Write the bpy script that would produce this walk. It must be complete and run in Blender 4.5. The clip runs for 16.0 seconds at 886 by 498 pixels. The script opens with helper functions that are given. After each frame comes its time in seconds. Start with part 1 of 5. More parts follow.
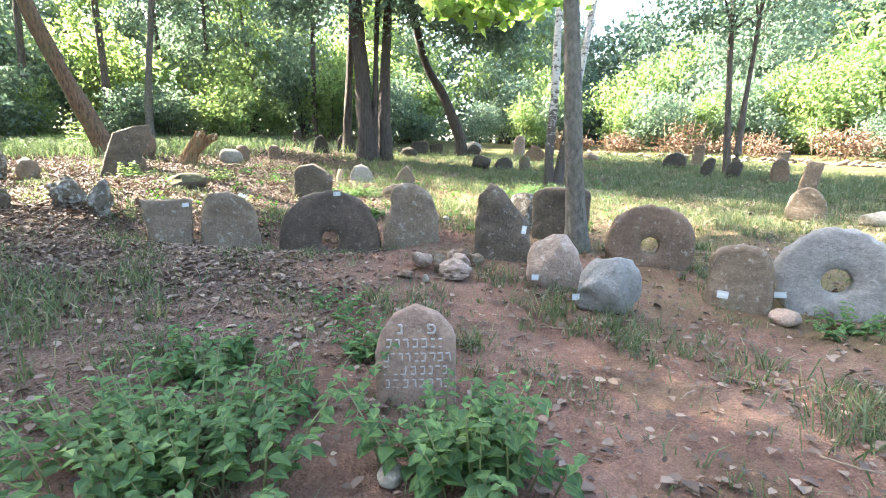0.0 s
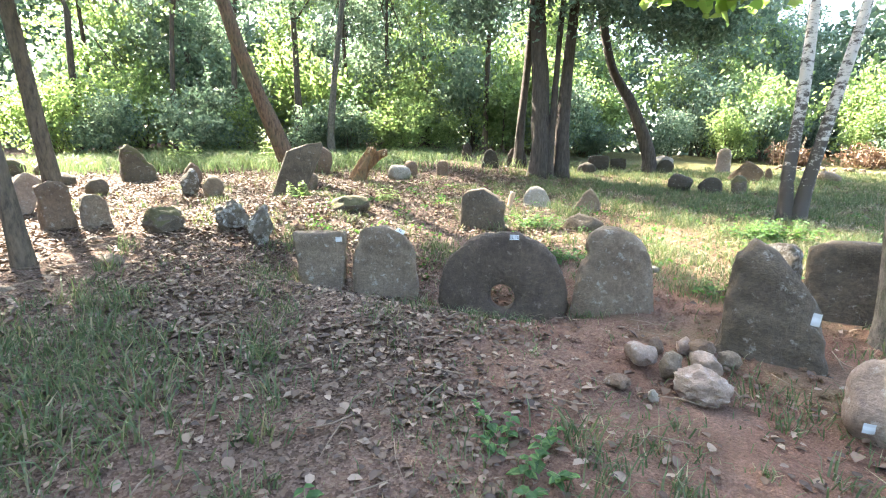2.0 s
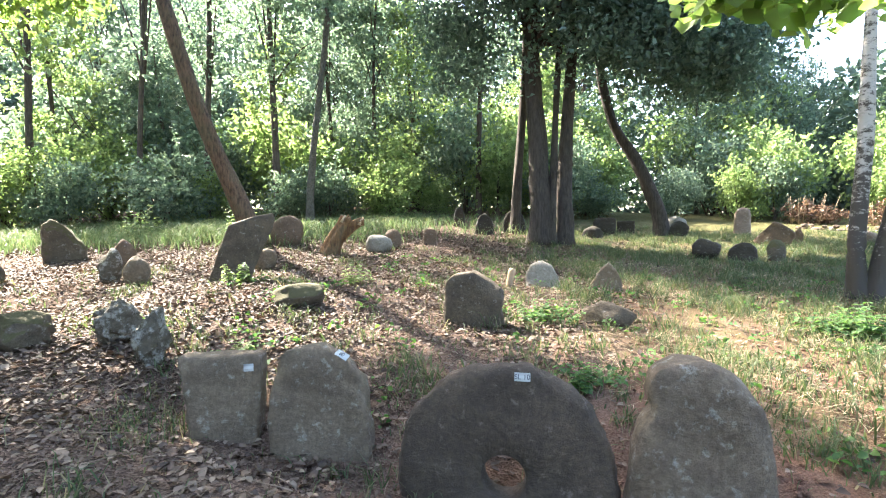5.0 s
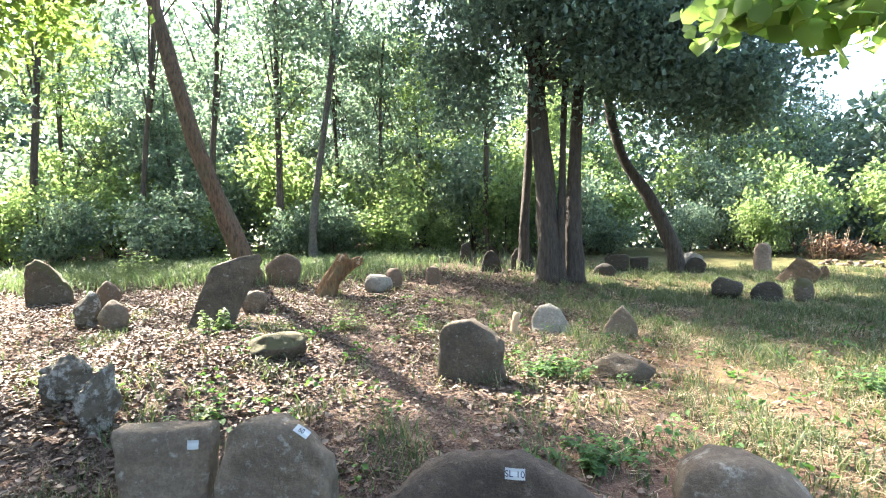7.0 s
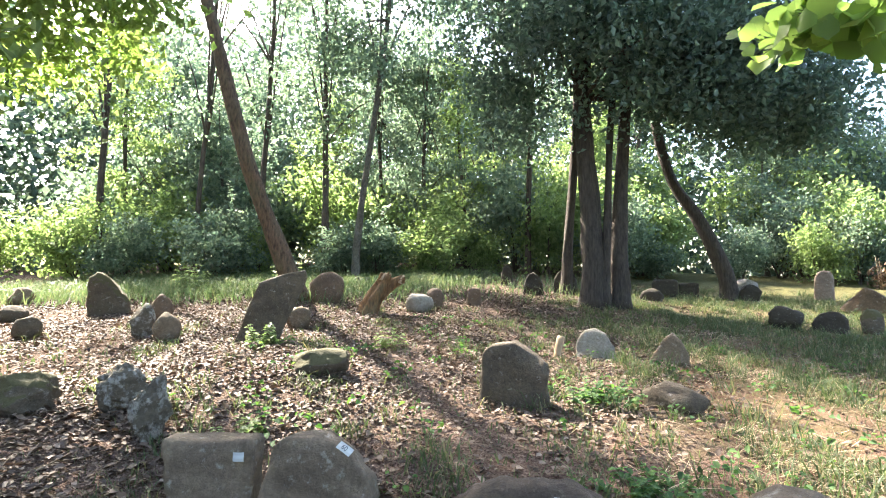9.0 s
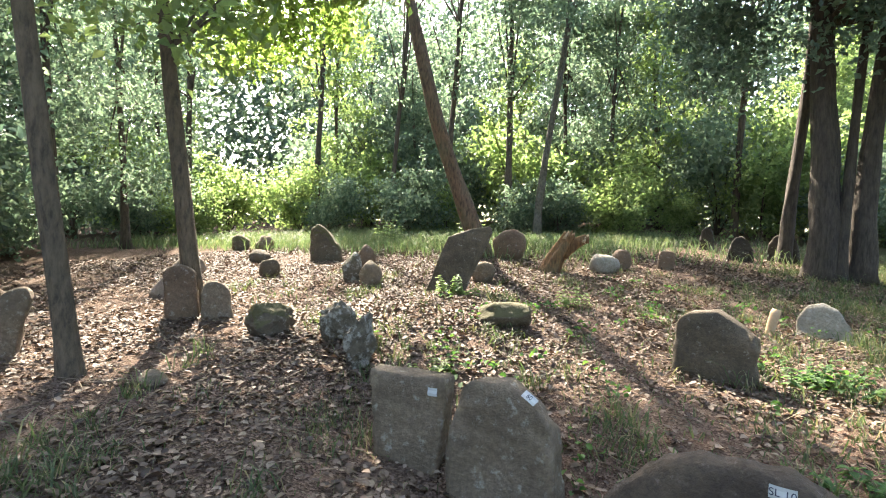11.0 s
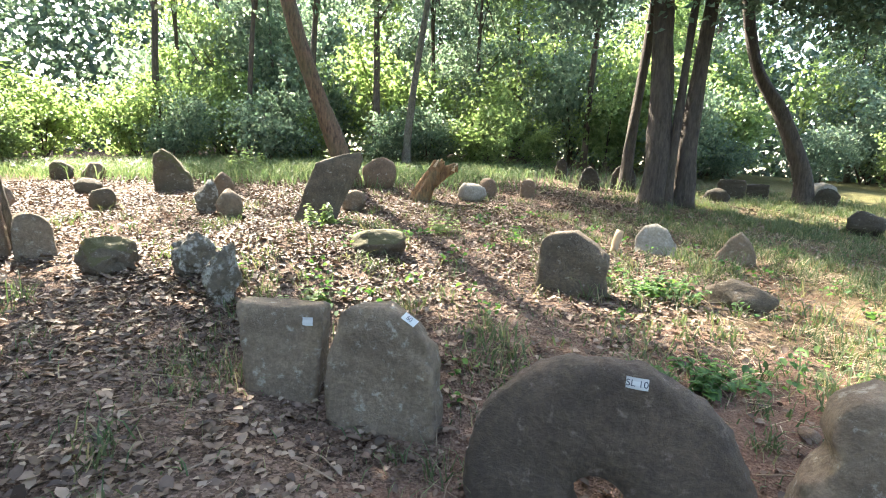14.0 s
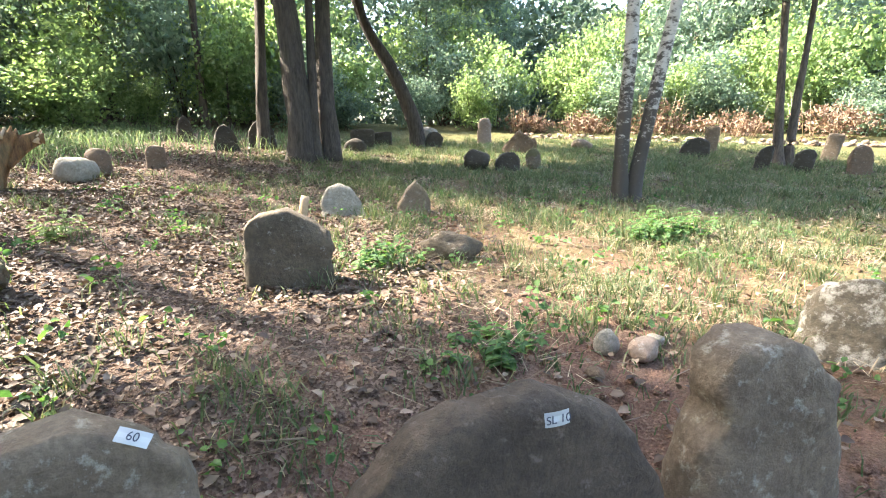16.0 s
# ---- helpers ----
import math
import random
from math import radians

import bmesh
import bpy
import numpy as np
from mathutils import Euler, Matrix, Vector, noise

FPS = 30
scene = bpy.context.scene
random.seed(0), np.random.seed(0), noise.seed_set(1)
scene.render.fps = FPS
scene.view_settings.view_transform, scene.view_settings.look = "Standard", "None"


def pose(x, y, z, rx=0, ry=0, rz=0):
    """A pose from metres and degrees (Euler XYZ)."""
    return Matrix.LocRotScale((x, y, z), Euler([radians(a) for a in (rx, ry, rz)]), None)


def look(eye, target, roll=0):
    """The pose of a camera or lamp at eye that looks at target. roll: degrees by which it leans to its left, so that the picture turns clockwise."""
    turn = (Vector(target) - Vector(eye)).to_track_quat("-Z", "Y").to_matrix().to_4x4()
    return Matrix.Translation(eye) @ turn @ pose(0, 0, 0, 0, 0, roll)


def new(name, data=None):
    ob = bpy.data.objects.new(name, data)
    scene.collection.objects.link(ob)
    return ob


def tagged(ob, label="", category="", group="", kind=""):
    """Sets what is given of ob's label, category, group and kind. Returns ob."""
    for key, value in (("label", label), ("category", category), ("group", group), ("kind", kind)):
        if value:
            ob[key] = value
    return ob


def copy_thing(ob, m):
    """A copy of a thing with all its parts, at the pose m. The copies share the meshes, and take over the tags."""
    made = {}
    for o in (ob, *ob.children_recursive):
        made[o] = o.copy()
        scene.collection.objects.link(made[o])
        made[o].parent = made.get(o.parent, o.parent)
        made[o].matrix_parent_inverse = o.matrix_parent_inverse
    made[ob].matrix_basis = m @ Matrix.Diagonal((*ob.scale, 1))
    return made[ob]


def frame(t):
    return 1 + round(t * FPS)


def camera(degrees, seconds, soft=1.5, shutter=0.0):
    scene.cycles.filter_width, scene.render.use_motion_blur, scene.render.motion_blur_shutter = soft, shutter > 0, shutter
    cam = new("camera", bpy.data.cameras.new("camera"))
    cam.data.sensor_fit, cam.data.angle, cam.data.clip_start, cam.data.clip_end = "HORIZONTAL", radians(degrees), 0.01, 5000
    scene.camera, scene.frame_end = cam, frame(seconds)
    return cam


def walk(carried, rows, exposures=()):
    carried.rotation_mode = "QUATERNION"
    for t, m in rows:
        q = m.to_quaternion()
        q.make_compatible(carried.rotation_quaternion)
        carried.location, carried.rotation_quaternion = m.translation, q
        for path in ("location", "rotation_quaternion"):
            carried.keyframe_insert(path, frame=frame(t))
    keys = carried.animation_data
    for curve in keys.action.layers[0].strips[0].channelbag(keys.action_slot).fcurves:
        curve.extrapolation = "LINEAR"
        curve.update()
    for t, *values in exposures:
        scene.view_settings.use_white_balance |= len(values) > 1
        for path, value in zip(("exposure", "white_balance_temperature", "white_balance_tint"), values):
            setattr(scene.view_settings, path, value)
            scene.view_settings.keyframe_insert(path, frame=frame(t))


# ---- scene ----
cam = camera(82.8, 16.0, 1.1)
PATH = [
    (0, (0.152, 0.097, 1.282), (0.086, 2.057, 0.892), -0.0),
    (0.5, (-0.057, 0.501, 1.366), (-0.198, 2.457, 0.975), 0.6),
    (1, (-0.105, 0.905, 1.363), (-0.438, 2.834, 0.955), 0.4),
    (1.5, (-0.166, 1.292, 1.489), (-0.697, 3.177, 1.087), 0.0),
    (2, (-0.373, 1.615, 1.471), (-1.052, 3.462, 1.113), 0.3),
    (2.5, (-0.6, 1.948, 1.471), (-1.385, 3.765, 1.185), 0.6),
    (3, (-0.85, 2.346, 1.523), (-1.66, 4.165, 1.333), 0.8),
    (3.5, (-1.009, 2.6, 1.55), (-1.695, 4.47, 1.368), -0.1),
    (3.7, (-1.04, 2.667, 1.548), (-1.656, 4.561, 1.369), -0.4),
    (5.8, (-0.708, 3.921, 1.639), (-1.462, 5.771, 1.562), -1.2),
    (6, (-0.728, 3.983, 1.637), (-1.495, 5.829, 1.571), -1.2),
    (6.5, (-0.765, 4.077, 1.671), (-1.525, 5.927, 1.651), -1.2),
    (7, (-0.83, 4.034, 1.686), (-1.551, 5.899, 1.704), -1.1),
    (7.5, (-0.855, 4.018, 1.676), (-1.563, 5.889, 1.7), -0.7),
    (8, (-0.847, 4.039, 1.667), (-1.576, 5.902, 1.702), -0.4),
    (8.2, (-0.848, 4.041, 1.667), (-1.59, 5.898, 1.72), -0.2),
    (10.3, (-0.948, 4.042, 1.681), (-2.128, 5.653, 1.806), 1.1),
    (10.5, (-0.952, 4.033, 1.675), (-2.186, 5.604, 1.751), 1.1),
    (11, (-0.933, 4.033, 1.637), (-2.368, 5.424, 1.568), 1.8),
    (11.5, (-0.929, 3.961, 1.585), (-2.588, 5.057, 1.377), 2.1),
    (12, (-0.888, 3.831, 1.591), (-2.709, 4.599, 1.289), 2.3),
    (12.5, (-0.879, 3.87, 1.591), (-2.715, 4.606, 1.293), 2.8),
    (13, (-0.891, 3.923, 1.594), (-2.62, 4.887, 1.307), 2.7),
    (13.5, (-0.958, 3.975, 1.596), (-2.414, 5.316, 1.313), 2.5),
    (14, (-1.049, 4.094, 1.564), (-2.056, 5.793, 1.246), 2.3),
    (14.5, (-1.113, 4.302, 1.531), (-1.631, 6.206, 1.204), 1.8),
    (15, (-1.24, 4.576, 1.574), (-1.406, 6.54, 1.237), 0.6),
    (15.5, (-1.614, 4.727, 1.561), (-1.516, 6.685, 1.165), -0.5),
    (16, (-1.902, 4.853, 1.617), (-1.546, 6.763, 1.139), -1.3),
]
EXPOSURES = [(0, 3.85, 6600, 13), (2.5, 3.72, 6700, 12), (3.5, 3.52, 6700, 11), (6, 3.32, 6500, 13), (8, 3.27, 6500, 13), (10.5, 2.9, 6950, 12), (11, 2.95, 6950, 12), (12, 3.5, 6700, 11), (13, 3.5, 6700, 11), (13.6, 3.3, 6800, 11), (14.5, 3.35, 6700, 12), (16, 3.38, 6700, 12)]
walk(cam, [(t, look(eye, target, roll)) for t, eye, target, roll in PATH], EXPOSURES)

# ---- world, sun, exposure ----
SUN_DIR = Vector((-0.97, 0.42, 1.0)).normalized()
world = bpy.data.worlds.new("sky")
scene.world = world
world.use_nodes = True
wn = world.node_tree
sky = wn.nodes.new("ShaderNodeTexSky")
sky.sky_type, sky.sun_disc = "NISHITA", False
sky.sun_elevation = math.asin(SUN_DIR.z)
sky.sun_rotation = math.atan2(SUN_DIR.x, SUN_DIR.y)
sky.air_density, sky.dust_density, sky.ozone_density = 1.0, 2.5, 1.0
wn.links.new(sky.outputs[0], wn.nodes["Background"].inputs[0])
wn.nodes["Background"].inputs[1].default_value = 0.15
sun = new("sun", bpy.data.lights.new("sun", "SUN"))
sun.data.energy, sun.data.angle, sun.data.color = 5.0, radians(0.6), (1.0, 0.93, 0.80)
sun.matrix_world = look(SUN_DIR * 60, (0, 0, 0))


# ---- materials ----
def material(name):
    m = bpy.data.materials.new(name)
    m.use_nodes = True
    nt = m.node_tree
    return m, nt, nt.nodes["Principled BSDF"]


def node(nt, kind, **props):
    n = nt.nodes.new(kind)
    for k, v in props.items():
        n.inputs[k].default_value = v
    return n


def noise_tex(nt, scale, detail=6, rough=0.6, space="Object"):
    co = nt.nodes.new("ShaderNodeTexCoord")
    n = node(nt, "ShaderNodeTexNoise", Scale=scale, Detail=detail, Roughness=rough)
    nt.links.new(co.outputs[space], n.inputs["Vector"])
    return n.outputs[0]


def ramp(nt, value, stops):
    r = nt.nodes.new("ShaderNodeValToRGB")
    e = r.color_ramp.elements
    while len(e) < len(stops):
        e.new(0.5)
    for el, (p, c) in zip(e, stops):
        el.position, el.color = p, (*c, 1) if len(c) == 3 else c
    nt.links.new(value, r.inputs[0])
    return r.outputs[0]


def mix(nt, fac, a, b, mode="MIX"):
    n = nt.nodes.new("ShaderNodeMix")
    n.data_type, n.blend_type = "RGBA", mode
    for s, v in ((0, fac), (6, a), (7, b)):
        if isinstance(v, (int, float)):
            n.inputs[s].default_value = v
        elif isinstance(v, tuple):
            n.inputs[s].default_value = (*v, 1)
        else:
            nt.links.new(v, n.inputs[s])
    return n.outputs[2]


def math_node(nt, op, a, b):
    n = nt.nodes.new("ShaderNodeMath")
    n.operation = op
    for s, v in ((0, a), (1, b)):
        if isinstance(v, (int, float)):
            n.inputs[s].default_value = v
        else:
            nt.links.new(v, n.inputs[s])
    return n.outputs[0]


def bump(nt, bsdf, height, strength, distance):
    b = node(nt, "ShaderNodeBump", Strength=strength, Distance=distance)
    nt.links.new(height, b.inputs["Height"])
    nt.links.new(b.outputs[0], bsdf.inputs["Normal"])


BLACK, WHITE = (0, 0, 0), (1, 1, 1)


def stone_material(name, dark, light, lichen=0.25, moss=0.0, spot=(0.55, 0.54, 0.47)):
    """Field stone: two tones of grain, pale lichen spots, moss where it is asked for."""
    m, nt, b = material(name)
    dark, light = (*dark[:2], dark[2] * 0.9), (*light[:2], light[2] * 0.9)
    big = ramp(nt, noise_tex(nt, 2.6, 8, 0.65), [(0.32, BLACK), (0.68, WHITE)])
    col = mix(nt, big, dark, light)
    fine = noise_tex(nt, 42, 6, 0.75)
    stain = ramp(nt, noise_tex(nt, 4.6, 9, 0.8), [(0.42, BLACK), (0.60, WHITE)])
    col = mix(nt, math_node(nt, "MULTIPLY", stain, 0.55), col, tuple(c * 0.55 for c in dark))
    col = mix(nt, 0.42, col, ramp(nt, fine, [(0.3, (0.25, 0.24, 0.23)), (0.7, (0.85, 0.82, 0.78))]), "OVERLAY")
    patch = ramp(nt, noise_tex(nt, 7.5 if lichen > 0.4 else 13, 6, 0.75), [(0.60 - lichen * 0.25, BLACK), (0.70 - lichen * 0.2, WHITE)])
    col = mix(nt, math_node(nt, "MULTIPLY", patch, 0.45 if lichen > 0.4 else 0.3), col, spot)
    if moss:
        geo = nt.nodes.new("ShaderNodeNewGeometry")
        sep = nt.nodes.new("ShaderNodeSeparateXYZ")
        nt.links.new(geo.outputs["Normal"], sep.inputs[0])
        up = math_node(nt, "ADD", sep.outputs[2], math_node(nt, "MULTIPLY", noise_tex(nt, 6, 5, 0.7), 1.4))
        mask = ramp(nt, up, [(1.25 - moss * 0.55, BLACK), (1.45 - moss * 0.5, WHITE)])
        col = mix(nt, math_node(nt, "MULTIPLY", mask, 0.85), col, (0.062, 0.056, 0.018))
    nt.links.new(col, b.inputs["Base Color"])
    b.inputs["Roughness"].default_value = 0.9
    h = math_node(nt, "ADD", fine, math_node(nt, "MULTIPLY", noise_tex(nt, 11, 6, 0.7), 2.0))
    bump(nt, b, h, 0.6, 0.02)
    return m


def bark_material(name, dark, light, stretch=0.18, moss=0.0):
    m, nt, b = material(name)
    co = nt.nodes.new("ShaderNodeTexCoord")
    mp = nt.nodes.new("ShaderNodeMapping")
    mp.inputs["Scale"].default_value = (1, 1, stretch)
    nt.links.new(co.outputs["Object"], mp.inputs[0])
    n1 = node(nt, "ShaderNodeTexNoise", Scale=22.0, Detail=8.0, Roughness=0.7)
    nt.links.new(mp.outputs[0], n1.inputs["Vector"])
    ridges = ramp(nt, n1.outputs[0], [(0.36, BLACK), (0.62, WHITE)])
    col = mix(nt, ridges, dark, light)
    blot = ramp(nt, noise_tex(nt, 2.2, 5, 0.7), [(0.45, BLACK), (0.7, WHITE)])
    col = mix(nt, math_node(nt, "MULTIPLY", blot, 0.5), col, (0.10, 0.11, 0.06) if moss else light)
    nt.links.new(col, b.inputs["Base Color"])
    b.inputs["Roughness"].default_value = 0.95
    bump(nt, b, n1.outputs[0], 0.9, 0.03)
    return m


def birch_material(name):
    """White papery bark with black scars and a rough dark foot."""
    m, nt, b = material(name)
    co = nt.nodes.new("ShaderNodeTexCoord")
    mp = nt.nodes.new("ShaderNodeMapping")
    mp.inputs["Scale"].default_value = (1, 1, 1.9)
    nt.links.new(co.outputs["Object"], mp.inputs[0])
    n1 = node(nt, "ShaderNodeTexNoise", Scale=7.0, Detail=7.0, Roughness=0.75)
    nt.links.new(mp.outputs[0], n1.inputs["Vector"])
    sep = nt.nodes.new("ShaderNodeSeparateXYZ")
    nt.links.new(co.outputs["Object"], sep.inputs[0])
    foot = math_node(nt, "MULTIPLY", ramp(nt, math_node(nt, "MULTIPLY", sep.outputs[2], 0.2), [(0.02, WHITE), (0.5, BLACK)]), 0.25)
    scars = ramp(nt, math_node(nt, "ADD", n1.outputs[0], foot), [(0.51, BLACK), (0.60, WHITE)])
    col = mix(nt, scars, (0.34, 0.32, 0.29), (0.045, 0.037, 0.03))
    nt.links.new(col, b.inputs["Base Color"])
    b.inputs["Roughness"].default_value = 0.8
    bump(nt, b, n1.outputs[0], 0.6, 0.02)
    return m


def leaf_material(name, stops, clear=0.5, rough=0.55, warm=(2.6, 2.6, 1.7)):
    """Thin leaf: reflects, and lets light through; each leaf has a tone of its own."""
    m, nt, b = material(name)
    geo = nt.nodes.new("ShaderNodeNewGeometry")
    col = ramp(nt, geo.outputs["Random Per Island"], stops)
    vein = noise_tex(nt, 30, 3, 0.6)
    col = mix(nt, 0.35, col, ramp(nt, vein, [(0.3, (0.3, 0.3, 0.3)), (0.7, (0.75, 0.75, 0.75))]), "OVERLAY")
    nt.links.new(col, b.inputs["Base Color"])
    b.inputs["Roughness"].default_value = rough
    tr = nt.nodes.new("ShaderNodeBsdfTranslucent")
    nt.links.new(mix(nt, 1.0, col, warm, "MULTIPLY"), tr.inputs[0])
    ms = nt.nodes.new("ShaderNodeMixShader")
    ms.inputs[0].default_value = clear
    nt.links.new(b.outputs[0], ms.inputs[1])
    nt.links.new(tr.outputs[0], ms.inputs[2])
    nt.links.new(ms.outputs[0], nt.nodes["Material Output"].inputs[0])
    return m


def plain_leaf():
    """Young leaf with a tone for each leaf object."""
    m, nt, b = material("twig_leaf")
    info = nt.nodes.new("ShaderNodeObjectInfo")
    col = ramp(nt, info.outputs["Random"], [(0.0, (0.07, 0.115, 0.034)), (0.5, (0.10, 0.16, 0.048)), (1.0, (0.15, 0.215, 0.07))])
    nt.links.new(col, b.inputs["Base Color"])
    b.inputs["Roughness"].default_value = 0.5
    tr = nt.nodes.new("ShaderNodeBsdfTranslucent")
    nt.links.new(mix(nt, 1.0, col, (2.9, 2.8, 2.0), "MULTIPLY"), tr.inputs[0])
    ms = nt.nodes.new("ShaderNodeMixShader")
    ms.inputs[0].default_value = 0.6
    nt.links.new(b.outputs[0], ms.inputs[1])
    nt.links.new(tr.outputs[0], ms.inputs[2])
    nt.links.new(ms.outputs[0], nt.nodes["Material Output"].inputs[0])
    return m


def plain_material(name, colour, rough=0.8, grain=25, amount=0.25):
    m, nt, b = material(name)
    n = noise_tex(nt, grain, 5, 0.65)
    col = mix(nt, n, tuple(c * (1 - amount) for c in colour), tuple(min(1, c * (1 + amount)) for c in colour))
    nt.links.new(col, b.inputs["Base Color"])
    b.inputs["Roughness"].default_value = rough
    bump(nt, b, n, 0.3, 0.01)
    return m


def ground_material():
    """Sandy red soil with leaf mould towards the low x side and thin green where grass grows."""
    m, nt, b = material("forest_soil")
    co = nt.nodes.new("ShaderNodeTexCoord")
    sep = nt.nodes.new("ShaderNodeSeparateXYZ")
    nt.links.new(co.outputs["Object"], sep.inputs[0])
    soil = ramp(nt, noise_tex(nt, 1.7, 8, 0.7), [(0.3, (0.082, 0.047, 0.034)), (0.5, (0.148, 0.086, 0.062)), (0.7, (0.20, 0.128, 0.094))])
    crumbs = noise_tex(nt, 55, 5, 0.8)
    soil = mix(nt, 0.5, soil, ramp(nt, crumbs, [(0.35, (0.2, 0.2, 0.2)), (0.65, (0.85, 0.83, 0.8))]), "OVERLAY")
    vor = node(nt, "ShaderNodeTexVoronoi", Scale=70.0, Randomness=1.0)
    nt.links.new(co.outputs["Object"], vor.inputs["Vector"])
    litter = ramp(nt, vor.outputs["Color"], [(0.1, (0.05, 0.033, 0.024)), (0.45, (0.10, 0.068, 0.05)), (0.8, (0.17, 0.122, 0.095))])
    lean = math_node(nt, "ADD", math_node(nt, "MULTIPLY", sep.outputs[0], -0.09), math_node(nt, "MULTIPLY", noise_tex(nt, 0.8, 5, 0.7), 1.0))
    col = mix(nt, ramp(nt, lean, [(0.45, BLACK), (0.75, WHITE)]), soil, litter)
    green = ramp(nt, noise_tex(nt, 3.4, 8, 0.75), [(0.3, (0.035, 0.05, 0.015)), (0.7, (0.12, 0.13, 0.045))])
    far = math_node(nt, "ADD", math_node(nt, "MULTIPLY", sep.outputs[0], 0.05), math_node(nt, "MULTIPLY", sep.outputs[1], 0.022))
    far = math_node(nt, "ADD", far, math_node(nt, "MULTIPLY", noise_tex(nt, 1.1, 7, 0.7), 0.9))
    col = mix(nt, math_node(nt, "MULTIPLY", ramp(nt, far, [(0.58, BLACK), (0.9, WHITE)]), 0.75), col, green)
    nt.links.new(col, b.inputs["Base Color"])
    b.inputs["Roughness"].default_value = 1.0
    b.inputs["Specular IOR Level"].default_value = 0.1
    bump(nt, b, math_node(nt, "ADD", crumbs, vor.outputs["Distance"]), 0.7, 0.03)
    return m


MAT_GROUND = ground_material()
GREY = stone_material("grey_fieldstone", (0.105, 0.077, 0.056), (0.20, 0.152, 0.115), 0.16)
DARK = stone_material("dark_brown_stone", (0.055, 0.041, 0.029), (0.115, 0.088, 0.063), 0.05)
BROWN = stone_material("rust_brown_stone", (0.085, 0.055, 0.038), (0.170, 0.115, 0.081), 0.1)
PINK = stone_material("pink_granite", (0.187, 0.136, 0.115), (0.323, 0.246, 0.212), 0.2)
PALE = stone_material("pale_grey_granite", (0.155, 0.14, 0.125), (0.285, 0.26, 0.235), 0.25, 0.0, (0.42, 0.41, 0.38))
MOSSY = stone_material("moss_covered_stone", (0.060, 0.045, 0.033), (0.125, 0.10, 0.076), 0.15, 0.55)
LICHEN = stone_material("lichen_blotched_stone", (0.06, 0.048, 0.036), (0.13, 0.11, 0.088), 0.45, 0.4, (0.6, 0.58, 0.52))
# Darker copy of the brown stone: tree shade put into the colour.
SHADE_TONED = stone_material("shade_darkened_stone", (0.026, 0.021, 0.016), (0.062, 0.05, 0.038), 0.04)
MILL = stone_material("weathered_millstone", (0.044, 0.031, 0.023), (0.094, 0.069, 0.052), 0.12, 0.0, (0.30, 0.25, 0.21))
MILLGREY = stone_material("pale_millstone", (0.152, 0.148, 0.152), (0.232, 0.228, 0.232), 0.1, 0.0, (0.320, 0.312, 0.304))
POLISHED = stone_material("dressed_grey_granite", (0.062, 0.060, 0.052), (0.092, 0.089, 0.078), 0.0)
BARK = bark_material("grey_brown_bark", (0.03, 0.022, 0.016), (0.105, 0.08, 0.06))
BARK_DARK = bark_material("dark_furrowed_bark", (0.018, 0.014, 0.011), (0.066, 0.051, 0.039))
BARK_GREY = bark_material("smooth_grey_bark", (0.045, 0.04, 0.032), (0.14, 0.12, 0.095), 0.5, 0.3)
BARK_RED = bark_material("brown_mossy_bark", (0.04, 0.025, 0.016), (0.155, 0.095, 0.058), 0.25, 0.5)
BARK_BROWN = bark_material("dull_brown_bark", (0.036, 0.027, 0.018), (0.125, 0.094, 0.062), 0.3)
BIRCH = birch_material("birch_bark")
ROTTEN = bark_material("rotten_stump_wood", (0.06, 0.028, 0.011), (0.19, 0.10, 0.038), 0.2, 0.3)
WOOD_PALE = plain_material("broken_pale_wood", (0.36, 0.26, 0.16), 0.85, 30, 0.35)
STICK = plain_material("dead_twig_bark", (0.17, 0.125, 0.085), 0.9, 60, 0.45)
PAPER = plain_material("paper_tag", (0.40, 0.41, 0.40), 0.6, 12, 0.08)
INK = plain_material("dark_ink", (0.03, 0.035, 0.06), 0.6)
PAINT = plain_material("faded_white_paint", (0.29, 0.26, 0.235), 0.8, 40, 0.4)
# Haze is put into these woodland greens as extra blue.
LEAF = leaf_material("green_leaves", [(0.0, (0.062, 0.098, 0.068)), (0.5, (0.100, 0.145, 0.100)), (1.0, (0.152, 0.195, 0.130))], 0.5, 0.5, (2.1, 2.15, 1.9))
LEAF_FAR = leaf_material("haze_tinted_far_leaves", [(0.0, (0.052, 0.088, 0.060)), (0.5, (0.080, 0.122, 0.082)), (1.0, (0.12, 0.16, 0.105))], 0.3, 0.6, (1.5, 1.6, 1.4))
LEAF_DARK = leaf_material("dark_leaves", [(0.0, (0.048, 0.080, 0.062)), (0.5, (0.076, 0.116, 0.088)), (1.0, (0.115, 0.162, 0.116))], 0.45, 0.4, (2.2, 2.3, 2.0))
# Brighter leaf; on the wood's shrubs its tone stands in for sunlight.
LEAF_BRIGHT = leaf_material("bright_leaves", [(0.0, (0.085, 0.128, 0.052)), (0.5, (0.12, 0.172, 0.070)), (1.0, (0.175, 0.225, 0.098))], 0.55, 0.5, (2.2, 2.25, 1.7))
# Sun glow put into the leaf: raised see-through colour for the hanging branches.
LEAF_SUN = leaf_material("sun_brightened_leaves", [(0.0, (0.082, 0.125, 0.045)), (0.5, (0.112, 0.165, 0.058)), (1.0, (0.16, 0.21, 0.078))], 0.6, 0.5, (2.6, 2.7, 1.6))
LEAF_TWIG = plain_leaf()
GRASS_LIGHT = leaf_material("tall_light_grass", [(0.0, (0.060, 0.096, 0.042)), (0.6, (0.092, 0.132, 0.060)), (1.0, (0.165, 0.172, 0.092))], 0.4, 0.6, (1.6, 1.7, 1.3))
